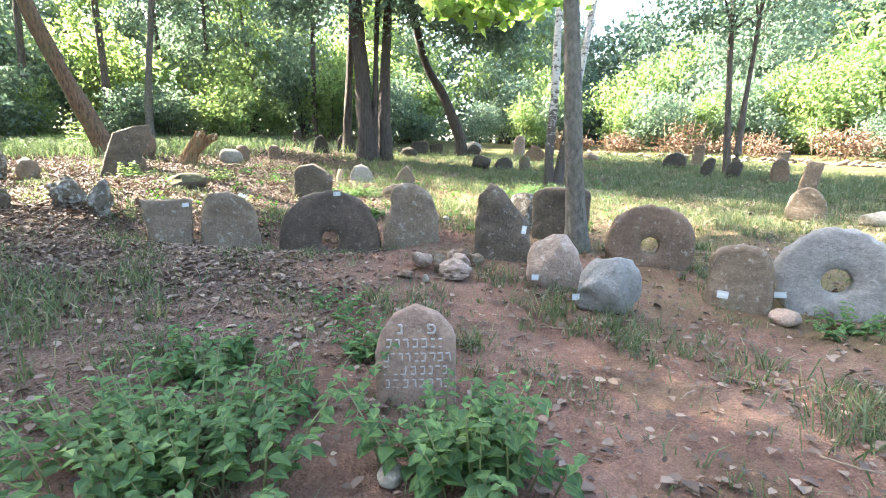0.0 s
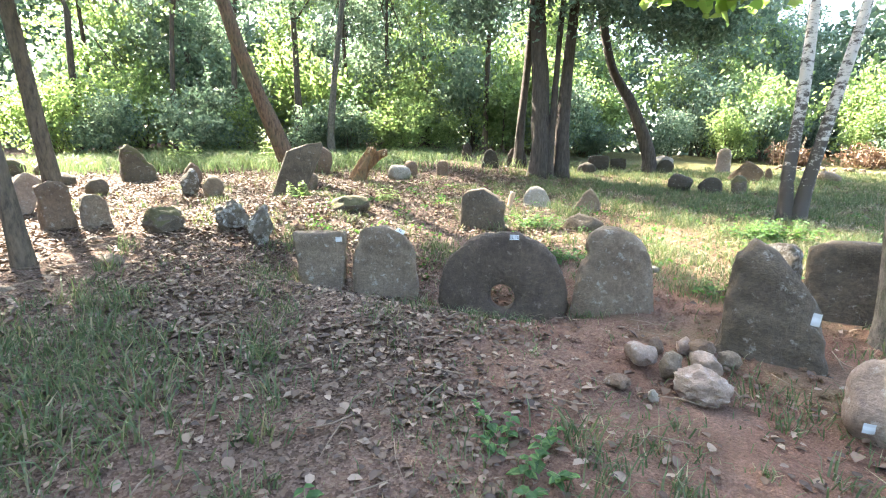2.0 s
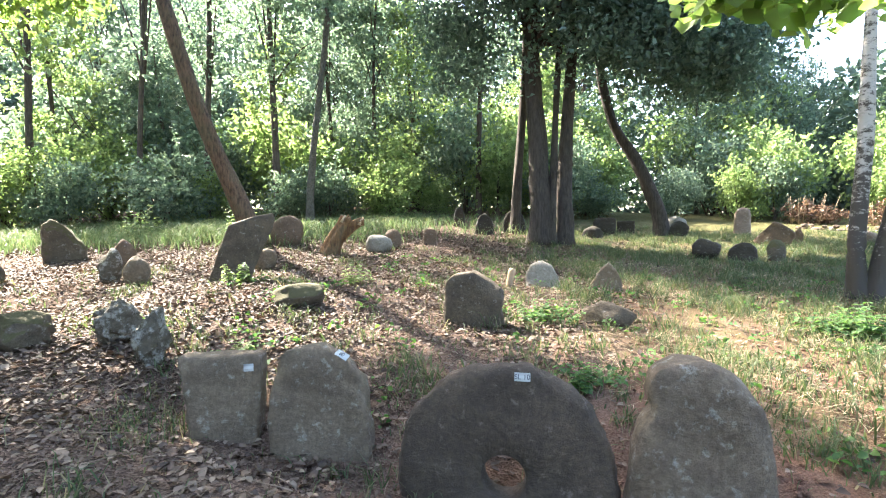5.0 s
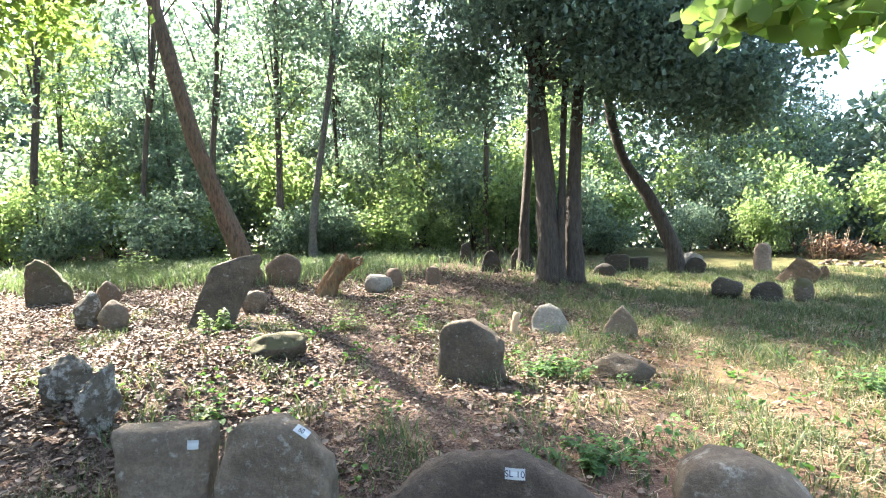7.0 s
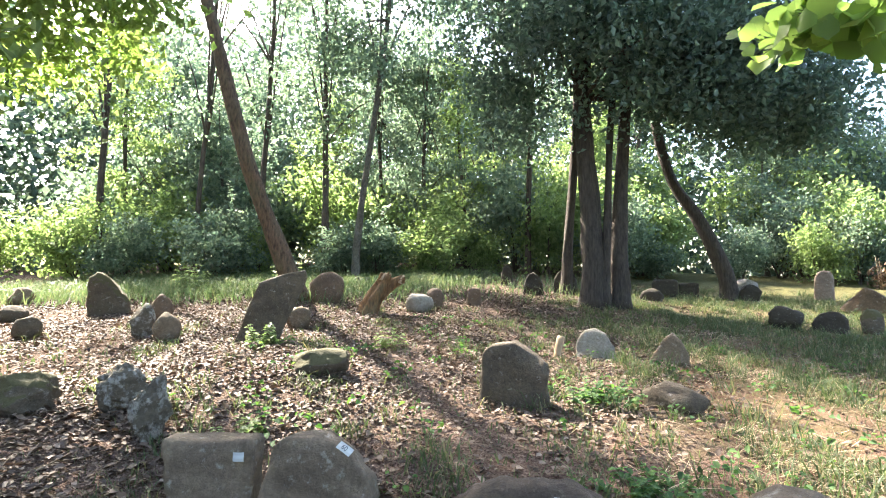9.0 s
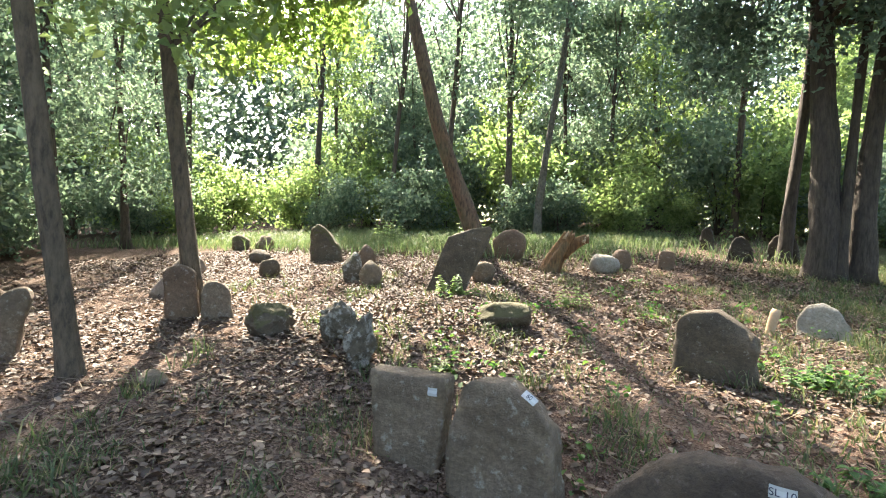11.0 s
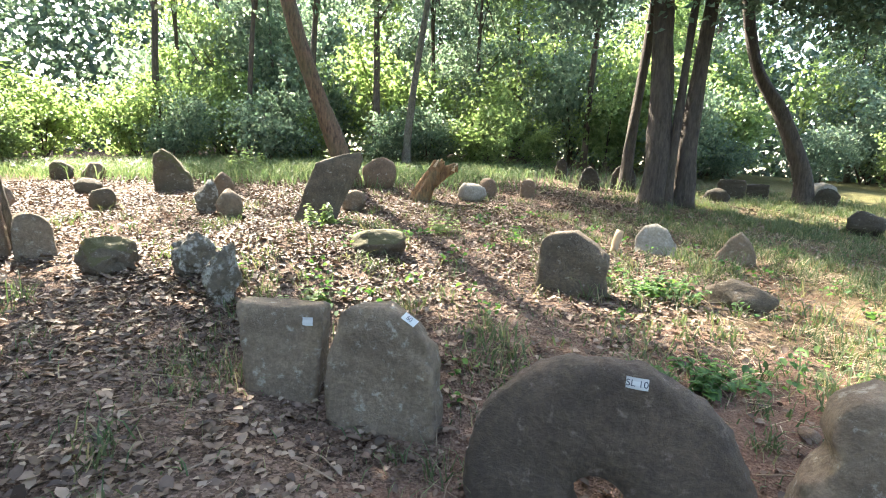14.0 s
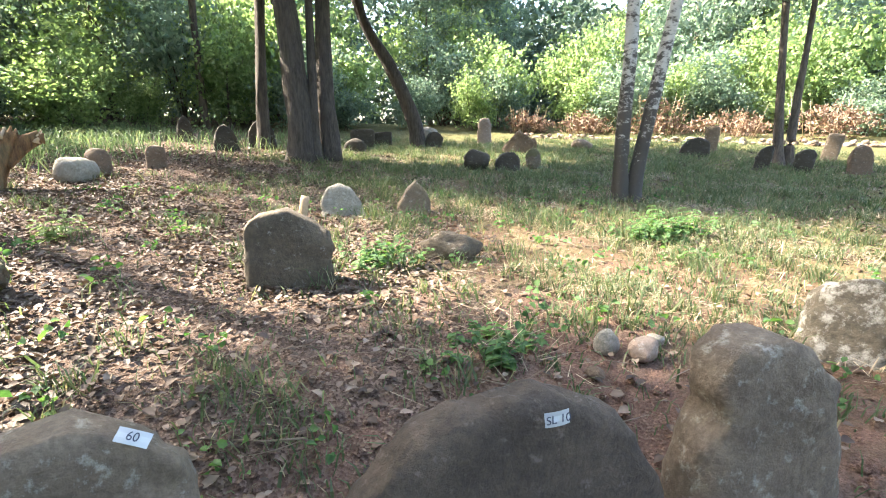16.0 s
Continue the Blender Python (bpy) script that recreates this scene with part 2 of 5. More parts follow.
GRASS = leaf_material("grass_blades", [(0.0, (0.041, 0.067, 0.027)), (0.65, (0.076, 0.104, 0.048)), (0.9, (0.13, 0.128, 0.074)), (1.0, (0.23, 0.19, 0.125))], 0.4, 0.6, (1.6, 1.65, 1.1))
WEED = leaf_material("weed_leaves", [(0.0, (0.032, 0.076, 0.026)), (0.6, (0.058, 0.116, 0.040)), (1.0, (0.095, 0.165, 0.052))], 0.42, 0.75, (1.8, 2.0, 1.0))
DEAD = leaf_material("dead_leaves", [(0.0, (0.036, 0.022, 0.014)), (0.4, (0.078, 0.050, 0.033)), (0.75, (0.135, 0.092, 0.062)), (1.0, (0.23, 0.175, 0.128))], 0.12, 0.7, (0.792, 0.684, 0.576))
RUST = leaf_material("dry_brown_bracken", [(0.0, (0.10, 0.062, 0.04)), (0.6, (0.18, 0.112, 0.075)), (1.0, (0.30, 0.22, 0.15))], 0.25, 0.8, (1.1, 0.95, 0.8))
STRAW = leaf_material("dry_straw", [(0.0, (0.14, 0.10, 0.062)), (0.6, (0.24, 0.185, 0.115)), (1.0, (0.38, 0.31, 0.20))], 0.2, 0.7, (1.0, 0.95, 0.8))
STEM = plain_material("green_stem", (0.12, 0.14, 0.05), 0.7)


# ---- builders ----
def height(x, y):
    """Ground height: rising away and to low x, a dug strip along the row, a low mound."""
    u = np.tanh(np.asarray(x, float) / 9.0) * 9
    v = np.clip(np.asarray(y, float), -6, 30)
    z = -0.1982 - 0.0436 * u + 0.0555 * v + 0.0036 * u * u - 0.00025 * u * v + 0.00034 * v * v
    z = z - 0.31 * np.exp(-((x + 2.5) / 1.9) ** 4 - ((y - 6.25) / 0.6) ** 2)
    return z + 0.22 * np.exp(-((x + 5.2) ** 2 + (y - 8.2) ** 2) / 1.5)


def gz(x, y):
    return float(height(x, y))


def mesh_of(name, verts, faces, mat, smooth=True):
    me = bpy.data.meshes.new(name)
    me.from_pydata([tuple(v) for v in verts], [], faces)
    me.materials.append(mat)
    if smooth:
        me.polygons.foreach_set("use_smooth", [True] * len(me.polygons))
    me.update()
    return me


def under(name, me, parent, label=""):
    ob = new(name, me)
    ob.parent = parent
    return tagged(ob, label)


def part(name, bm, mat, parent, label=""):
    me = bpy.data.meshes.new(name)
    bm.to_mesh(me)
    bm.free()
    me.materials.append(mat)
    return under(name, me, parent, label)


def quads_mesh(name, quads, mat):
    """A mesh of many loose leaves: quads is an array n x 4 x 3; each is folded into two triangles."""
    n = len(quads)
    me = bpy.data.meshes.new(name)
    me.vertices.add(n * 4)
    me.vertices.foreach_set("co", np.ascontiguousarray(quads, np.float32).ravel())
    base = np.arange(n)[:, None] * 4
    tri = np.concatenate([base + [0, 1, 2], base + [0, 2, 3]], 1).astype(np.int32).ravel()
    me.loops.add(n * 6)
    me.loops.foreach_set("vertex_index", tri)
    me.polygons.add(n * 2)
    me.polygons.foreach_set("loop_start", np.arange(n * 2, dtype=np.int32) * 3)
    me.materials.append(mat)
    me.update(calc_edges=True)
    return me


def hex_mesh(name, hexes, mat):
    """Loose leaves of six corners, folded along the midrib: an array n x 6 x 3, tail first, tip fourth."""
    n = len(hexes)
    me = bpy.data.meshes.new(name)
    me.vertices.add(n * 6)
    me.vertices.foreach_set("co", np.ascontiguousarray(hexes, np.float32).ravel())
    base = np.arange(n)[:, None] * 6
    me.loops.add(n * 8)
    me.loops.foreach_set("vertex_index", np.concatenate([base + [0, 1, 2, 3], base + [0, 3, 4, 5]], 1).astype(np.int32).ravel())
    me.polygons.add(n * 2)
    me.polygons.foreach_set("loop_start", np.arange(n * 2, dtype=np.int32) * 4)
    me.materials.append(mat)
    me.update(calc_edges=True)
    return me


def oval(rng, q, curl=0.25):
    """Six-cornered oval leaves out of folded quads."""
    tail, left, tip, right = q[:, 0], q[:, 1], q[:, 2], q[:, 3]
    ax = tip - tail
    k = (rng.random((len(q), 1)) - 0.5) * curl
    return np.stack([tail, left - ax * 0.14, left + ax * (0.24 + k * 0.3) + (tail - left) * 0.05, tip, right + ax * (0.24 - k * 0.3), right - ax * 0.14], 1)


def leaves(rng, centres, size, flat=0.0, ratio=0.6, crease=1.0):
    """Folded leaf quads at the centres: random turn, mostly lying when flat is near 1."""
    n = len(centres)
    a = rng.normal(size=(n, 3))
    a[:, 2] *= 1 - flat
    a /= np.linalg.norm(a, axis=1)[:, None]
    up = rng.normal(size=(n, 3)) * (1 - flat * 0.8) + np.array([0, 0, 0.4 + 2 * flat])
    side = np.cross(up, a)
    side /= np.linalg.norm(side, axis=1)[:, None] + 1e-9
    nor = np.cross(a, side)
    s = (size * (0.6 + 0.8 * rng.random(n)))[:, None]
    fold = (0.1 + 0.25 * rng.random(n))[:, None] * s * crease
    tip = centres + a * s * 0.5 - nor * fold * 0.3
    tail = centres - a * s * 0.5
    left = centres + side * s * ratio * 0.5 + nor * fold
    right = centres - side * s * ratio * 0.5 + nor * fold
    return np.stack([tail, left, tip, right], 1)


def cloud(rng, blobs, clumps, per, sigma):
    """Leaf places: clumps near the skins of the blobs, leaves scattered round each clump."""
    vol = np.array([b[3] * b[4] * b[5] for b in blobs]) ** 0.75
    pick = rng.choice(len(blobs), clumps, p=vol / vol.sum())
    b = np.array(blobs)[pick]
    d = rng.normal(size=(clumps, 3))
    d /= np.linalg.norm(d, axis=1)[:, None]
    r = (rng.random(clumps) ** 0.45)[:, None]
    c = b[:, :3] + d * r * b[:, 3:]
    p = np.repeat(c, per, 0)
    off = rng.normal(size=p.shape) * sigma * np.array([1, 1, 0.55])
    return p + off, c


def tube(points, radii, sides=10, wobble=0.0, seed=0):
    """Verts and faces of a tapered tube along the points."""
    verts, faces = [], []
    pts = [Vector(p) for p in points]
    for i, p in enumerate(pts):
        d = (pts[min(i + 1, len(pts) - 1)] - pts[max(i - 1, 0)]).normalized()
        q = d.to_track_quat("Z", "Y")
        for k in range(sides):
            t = 2 * math.pi * k / sides
            r = radii[i] * (1 + wobble * noise.noise(Vector((math.cos(t) * 1.5 + seed, math.sin(t) * 1.5, p.z * 0.9))))
            verts.append(p + q @ Vector((math.cos(t) * r, math.sin(t) * r, 0)))
    for i in range(len(pts) - 1):
        for k in range(sides):
            a, b2 = i * sides + k, i * sides + (k + 1) % sides
            faces.append((a, b2, b2 + sides, a + sides))
    faces.append(tuple(range(sides))[::-1])
    faces.append(tuple(range((len(pts) - 1) * sides, len(pts) * sides)))
    return verts, faces


def curve_points(points, steps):
    """Smooth points through the given ones (Catmull-Rom)."""
    p = [Vector(q) for q in points]
    p = [p[0] * 2 - p[1]] + p + [p[-1] * 2 - p[-2]]
    out = []
    for i in range(1, len(p) - 2):
        for k in range(steps):
            t = k / steps
            out.append(0.5 * (2 * p[i] + (p[i + 1] - p[i - 1]) * t + (2 * p[i - 1] - 5 * p[i] + 4 * p[i + 1] - p[i + 2]) * t * t
                              + (3 * p[i] - p[i - 1] - 3 * p[i + 1] + p[i + 2]) * t ** 3))
    return out + [p[-2]]


def bole(name, points, r0, r1, mat, parent, label="", flare=1.5, sides=14, seed=0):
    """A trunk or limb: tapered, flared at its foot, slightly uneven."""
    pts = curve_points(points, 7)
    n = len(pts)
    radii = [r0 + (r1 - r0) * (i / (n - 1)) ** 0.8 for i in range(n)]
    z0 = pts[0].z
    radii = [r * (1 + (flare - 1) * math.exp(-max(0, p.z - z0) / 0.22)) for r, p in zip(radii, pts)]
    v, f = tube(pts, radii, sides, 0.25, seed)
    return under(name, mesh_of(name, v, f, mat), parent, label)


def empty(name, x, y, z, label, category, group="", rz=0):
    ob = new(name)
    ob.matrix_world = pose(x, y, z, 0, 0, rz)
    return tagged(ob, label, category, group)


# ---- gravestones and rocks ----
def slab(name, label, x, y, w, h, d, face=0, mat=None, lean=0, back=0, l=0.6, r=0.6, apex=0.0, n=2.2, taper=0.06,
         edge=5.0, rough=1.0, seed=0, notch=0.0, category="gravestone", group="gravestones", sink=0.12, z=None):
    """An upright stone. w, h, d: its size above the soil; face: degrees by which its front turns to the right of -y;
    l, r: heights of its shoulders; apex: where its top is, -1 to 1; n: 2 round, 6 flat topped; notch: a bite in its low x side."""
    rows, ring = 22, 44
    verts, faces = [], []
    off = Vector((seed * 3.1, seed * 1.7, seed * 0.9))
    for i in range(rows + 1):
        b = i / rows
        b = 1 - (1 - b) ** 1.5
        cap = max(0.0, 1 - b ** 14) ** 0.5
        for k in range(ring):
            t = 2 * math.pi * k / ring
            a = math.copysign(abs(math.cos(t)) ** (2 / edge), math.cos(t))
            e = math.copysign(abs(math.sin(t)) ** (2 / edge), math.sin(t))
            ap = (a - apex) / (1 - apex) if a > apex else (a - apex) / (1 + apex)
            sh = l + (r - l) * (a + 1) / 2 if abs(apex) < 0.01 else (l if a < apex else r)
            top = sh + (1 - sh) * max(0.0, 1 - abs(ap) ** n) ** (1 / n)
            zz = -sink + (h * top + sink) * b
            wide = 1 + taper * (0.5 - b) * 2
            px = a * w / 2 * wide
            if notch and a < 0:
                px *= 1 - notch * math.exp(-((zz / h - 0.66) / 0.10) ** 2)
            p = Vector((px, e * d / 2 * (0.68 + 0.32 * cap) * (1.08 - 0.16 * b), zz))
            m1 = noise.fractal(p * 3.2 + off, 1.0, 2.0, 4)
            m2 = noise.noise(p * 11 + off)
            vd = noise.voronoi(p * 4.5 + off)[0]
            chip = (vd[1] - vd[0]) * 0.075 * (abs(a) ** 4 + b ** 4)
            p += Vector((a * 0.6, e, 0.6 * b)) * rough * (0.034 * m1 + 0.010 * m2) + Vector((-a * 0.4, -e * 0.5, -0.6 * b)) * rough * chip
            verts.append(p)
    for i in range(rows):
        for k in range(ring):
            a0, b0 = i * ring + k, i * ring + (k + 1) % ring
            faces.append((a0, b0, b0 + ring, a0 + ring))
    faces.append(tuple(range(ring))[::-1])
    t0, half = rows * ring, ring // 2
    for k in range(half):
        q = [t0 + k, t0 + k + 1, t0 + (ring - k - 1) % ring, t0 + (ring - k) % ring]
        faces.append(tuple(dict.fromkeys(q)))
    ob = new(name, mesh_of(name, verts, faces, mat or GREY))
    ob.matrix_world = pose(x, y, gz(x, y) if z is None else z, 0, 0, -face) @ pose(0, 0, 0, -back, lean, 0)
    return tagged(ob, label, category, group)


def boulder(name, label, x, y, w, h, d, face=0, mat=None, seed=0, sink=0.3, rough=1.0, lean=0, category="rock", group="rocks", tip=0.0, z=None):
    """A rock part-sunk in the soil: w, d across, h above the soil."""
    bm = bmesh.new()
    bmesh.ops.create_icosphere(bm, subdivisions=4 if w > 0.3 and abs(x) < 6 and y < 9 else 3, radius=1)
    off = Vector((seed * 2.3, seed * 5.1, seed * 1.3))
    full = h / (1 - sink * 0.5)
    rg0 = random.Random(seed * 17 + 3)
    planes = []
    for _ in range(int(13 * rough) + 3):
        q = Vector((rg0.gauss(0, 1), rg0.gauss(0, 1), rg0.gauss(0.2, 0.8))).normalized()
        planes.append((q, rg0.uniform(0.70, 0.95)))
    for v in bm.verts:
        c = v.co.copy()
        c = Vector([math.copysign(abs(q) ** 0.92, q) for q in c])
        m = noise.fractal(c * 1.1 + off, 1.0, 2.0, 4) * 0.16 - abs(noise.noise(c * 2.4 + off)) * 0.13 * rough + noise.noise(c * 4.5 + off) * 0.035
        for q, lim in planes:
            over = c.dot(q) - lim
            if over > 0:
                c -= q * over * 0.88
        c *= 1 + m * rough * 0.7 + 0.012 * noise.noise(c * 11 + off) * rough
        c.x *= 1 - tip * max(0, c.z)
        v.co = Vector((c.x * w / 2, c.y * d / 2, c.z * full / 2))
    top = max(v.co.z for v in bm.verts)
    for v in bm.verts:
        v.co.z += h - top
    me = bpy.data.meshes.new(name)
    bm.to_mesh(me)
    bm.free()
    me.materials.append(mat or GREY)
    me.polygons.foreach_set("use_smooth", [True] * len(me.polygons))
    ob = new(name, me)
    ob.matrix_world = pose(x, y, gz(x, y) if z is None else z, 0, 0, -face) @ pose(0, 0, 0, 0, lean, 0)
    return tagged(ob, label, category, group)


def millstone(label, x, y, rad, centre, d, hole, face, mat, back=0, seed=0, z=None, chip=0.0):
    """A round millstone on edge, sunk in the soil, with a round eye cut through it. centre: height of the eye above the soil."""
    ring = 120
    off = Vector((seed * 3.7, seed, seed * 2.1))
    prof = [(hole, -0.42), (hole * 1.06, -0.5), (rad * 0.45, -0.5), (rad * 0.7, -0.5), (rad * 0.9, -0.49), (rad * 0.97, -0.42), (rad, -0.25), (rad, 0.0), (rad, 0.25),
            (rad * 0.97, 0.42), (rad * 0.9, 0.49), (rad * 0.7, 0.5), (rad * 0.45, 0.5), (hole * 1.06, 0.5), (hole, 0.42), (hole, 0.0)]
    verts, faces = [], []
    for k in range(ring):
        t = 2 * math.pi * k / ring
        for rr, yy in prof:
            p = Vector((math.cos(t) * rr, yy * d, math.sin(t) * rr))
            m1, m2 = noise.fractal(p * 4 + off, 1.0, 2.0, 3), noise.noise(p * 14 + off)
            q = (rr - hole) / (rad - hole)
            vd = noise.voronoi(p * 7 + off)[0]
            bite = 0.022 * m1 + 0.010 * m2 - 0.05 * (vd[1] - vd[0]) * q ** 6
            p.x += math.cos(t) * q * bite
            p.z += math.sin(t) * q * bite
            p.y += 0.012 * m1 + 0.005 * m2
            if chip:
                p.z -= chip * max(0, p.z) * math.exp(-((t - 1.45) / 0.09) ** 2) * q
            verts.append(p)
    n = len(prof)
    for k in range(ring):
        for j in range(n):
            a, b = k * n + j, k * n + (j + 1) % n
            c, e = ((k + 1) % ring) * n + (j + 1) % n, ((k + 1) % ring) * n + j
            faces.append((a, b, c, e))
    ob = new("millstone_gravestone", mesh_of("millstone_gravestone", verts, faces, mat))
    ob.matrix_world = pose(x, y, (gz(x, y) if z is None else z) + centre, -back, 0, -face)
    return tagged(ob, label, "gravestone", "gravestones")


def paper_tag(x, y, z, w, h, face, back=0, roll=0, text="", parent=None):
    """A numbered paper slip stuck to a stone, slightly curled."""
    bm = bmesh.new()
    bmesh.ops.create_grid(bm, x_segments=6, y_segments=3, size=0.5)
    for v in bm.verts:
        cx, cy = v.co.x, v.co.y
        v.co = Vector((cx * w, -0.006 * math.cos(cx * 3) - 0.004 + 0.003 * math.sin(cy * 5), cy * h))
    bmesh.ops.solidify(bm, geom=bm.faces[:], thickness=0.001)
    me = bpy.data.meshes.new("paper_tag")
    bm.to_mesh(me)
    bm.free()
    me.materials.append(PAPER)
    ob = new("paper_tag", me)
    ob.matrix_world = pose(x, y, z, -back, 0, -face) @ pose(0, 0, 0, 0, roll, 0)
    tagged(ob, "small white paper number slip stuck on a gravestone", "label", "paper tags")
    if text:
        cu = bpy.data.curves.new("writing", "FONT")
        cu.body, cu.size, cu.align_x, cu.align_y, cu.extrude = text, h * 0.85, "CENTER", "CENTER", 0.0005
        cu.materials.append(INK)
        tx = new("writing", cu)
        tx.parent = ob
        tx.matrix_local = pose(0, -0.014, 0, 90, 0, 0)
    return ob


# ---- the ground: one sheet to the horizon ----
def axis(lo, hi, step, reach):
    near = np.arange(lo, hi + 1e-6, step)
    far = np.array([1, 2.5, 5, 9, 16, 30, 60, 120, 240, 500]) * reach / 500
    return np.concatenate([lo - far[::-1], near, hi + far])


def build_ground():
    xs, ys = axis(-12, 12, 0.14, 900), axis(-2, 24, 0.14, 900)
    gx, gy = np.meshgrid(xs, ys)
    z = height(gx, gy)
    lump = np.zeros_like(z)
    for i in range(gx.shape[0]):
        for j in range(gx.shape[1]):
            if abs(gx[i, j]) < 16 and -4 < gy[i, j] < 28:
                lump[i, j] = noise.fractal(Vector((gx[i, j] * 1.3, gy[i, j] * 1.3, 0)), 1.0, 2.0, 4) * 0.035
    z = z + lump
    nx, ny = len(xs), len(ys)
    v = np.stack([gx, gy, z], -1).reshape(-1, 3)
    idx = np.arange(nx * ny).reshape(ny, nx)
    f = np.stack([idx[:-1, :-1], idx[:-1, 1:], idx[1:, 1:], idx[1:, :-1]], -1).reshape(-1, 4)
    ob = new("ground", mesh_of("ground", v.tolist(), f.tolist(), MAT_GROUND))
    tagged(ob, "uneven reddish forest soil with dead leaves and thin grass", "ground", "", "structure")


build_ground()

# ---- the row of gravestones ----
slab("gravestone", "squat grey fieldstone gravestone with a flat sloping top", -3.52, 6.28, 0.53, 0.58, 0.24, -28, GREY, 0, 4, 0.94, 0.9, 0, 7, -0.10, 9, 0.8, 1, z=0.09)
slab("gravestone", "light grey fieldstone gravestone with cut corners", -2.79, 6.40, 0.68, 0.69, 0.24, -18, GREY, 0, 4, 0.52, 0.50, -0.35, 2.1, 0.06, 8, 1.2, 2, z=0.07)
millstone("dark round millstone used as a gravestone, its eye open", -1.45, 6.2, 0.62, 0.22, 0.2, 0.122, -8, MILL, 5, 3, z=-0.05)
slab("gravestone", "brown rounded boulder gravestone bitten on one side", -0.44, 6.27, 0.70, 0.77, 0.28, -4, GREY, 0, 3, 0.62, 0.42, -0.25, 2.1, 0.10, 4, 0.8, 4, 0.2)
slab("gravestone", "tall dark gravestone with a slanting broken top", 0.62, 5.56, 0.64, 0.86, 0.26, 8, DARK, 0, 4, 0.72, 0.40, -0.45, 1.25, 0.12, 6, 1.2, 5)
slab("gravestone", "wide dark slab gravestone behind a grey trunk", 1.45, 6.6, 0.72, 0.68, 0.2, 10, DARK, 0, 3, 0.75, 0.92, 0.3, 3, 0.0, 6, 0.8, 6)
millstone("rust-brown millstone gravestone with a chipped top", 2.22, 5.55, 0.46, 0.21, 0.18, 0.095, 16, BROWN, 6, 7, None, 0.05)
boulder("gravestone_boulder", "smooth pink granite gravestone boulder leaning on a grey one", 1.04, 4.66, 0.54, 0.50, 0.36, 10, PINK, 8, 0.4, 1.0, 0, "gravestone", "gravestones", 0.15)
boulder("gravestone_boulder", "grey granite gravestone boulder with dark streaks", 1.34, 4.08, 0.56, 0.47, 0.36, 14, MILLGREY, 9, 0.4, 1.3, 0, "gravestone", "gravestones", 0.2)
slab("gravestone", "squat grey gravestone with a rounded top and a paper slip", 2.52, 4.3, 0.50, 0.54, 0.22, 26, GREY, 0, 4, 0.55, 0.5, 0.0, 2.6, 0.02, 5, 0.7, 10)
millstone("pale grey millstone gravestone with a round eye", 3.24, 4.2, 0.44, 0.28, 0.18, 0.105, 30, MILLGREY, 6, 11)
FRONT = slab("gravestone", "small reddish gravestone with a pointed top and painted letters", -0.08, 2.64, 0.44, 0.52, 0.16, -4, stone_material("reddish_sandstone", (0.16, 0.105, 0.085), (0.28, 0.195, 0.16), 0.05), 0, 8, 0.64, 0.64, 0, 1.45, 0.02, 7, 0.4, 12)

# ---- stones beyond the row ----
slab("gravestone", "dark upright gravestone with a rounded top", -2.38, 8.74, 0.66, 0.62, 0.18, -6, DARK, 2, 2, 0.74, 0.62, -0.15, 1.4, 0.02, 9, 0.8, 13)
boulder("rock", "low brown stone sunk in grass", -1.0, 9.36, 0.64, 0.26, 0.36, 6, DARK, 14, 0.4, 1.5)
slab("gravestone", "pale pinkish granite gravestone tilted back", -1.98, 11.1, 0.54, 0.42, 0.14, 0, PALE, -4, 16, 0.35, 0.3, -0.1, 1.6, 0.08, 6, 0.8, 15)
slab("gravestone", "grey triangular gravestone in thin grass", -1.08, 11.3, 0.50, 0.42, 0.16, 0, GREY, 6, 6, 0.15, 0.3, 0.0, 1.2, 0.1, 5, 0.7, 16)
boulder("rock", "flat olive moss-topped rock among dead leaves", -4.3, 8.3, 0.66, 0.25, 0.46, -36, MOSSY, 17, 0.4, 1.0)
slab("gravestone", "dark gravestone slab leaning over to one side", -6.08, 9.08, 0.54, 1.16, 0.18, -42, DARK, 22, 0, 0.66, 0.93, 0.6, 1.0, -0.06, 12, 0.5, 18)
boulder("rock", "small grey-brown stone by a leaning trunk", -6.58, 10.5, 0.46, 0.36, 0.3, -36, GREY, 19, 0.4, 1.4)
boulder("gravestone_boulder", "big reddish round-topped boulder", -8.2, 13.2, 0.80, 0.70, 0.5, -36, BROWN, 20, 0.5, 0.8, 0, "gravestone", "gravestones")
boulder("rock", "smooth pale grey rock in leaf litter", -5.83, 13.2, 0.64, 0.36, 0.45, -25, PALE, 21, 0.4, 0.6)
boulder("gravestone_boulder", "brown stone behind a pale rock", -5.8, 13.85, 0.42, 0.42, 0.3, -25, BROWN, 22, 0.4, 0.6, 0, "gravestone", "gravestones")
slab("gravestone", "small dark brown gravestone at the wood's edge", -5.21, 14.7, 0.33, 0.41, 0.16, -20, BROWN, 0, 0, 0.6, 0.6, 0, 2.2, 0, 5, 0.8, 23)
# Far stones under the trees mostly take the stone colour darkened for shade.
slab("gravestone", "dark gravestone with a rounded top before the shrubs", -6.0, 19.4, 0.40, 0.66, 0.2, -15, SHADE_TONED, 0, 0, 0.4, 0.45, 0, 1.8, 0.1, 5, 0.8, 24)
slab("gravestone", "dark pointed gravestone in shade", -4.6, 17.5, 0.58, 0.62, 0.22, -12, SHADE_TONED, 0, 0, 0.4, 0.3, -0.15, 1.6, 0.1, 5, 0.8, 25)
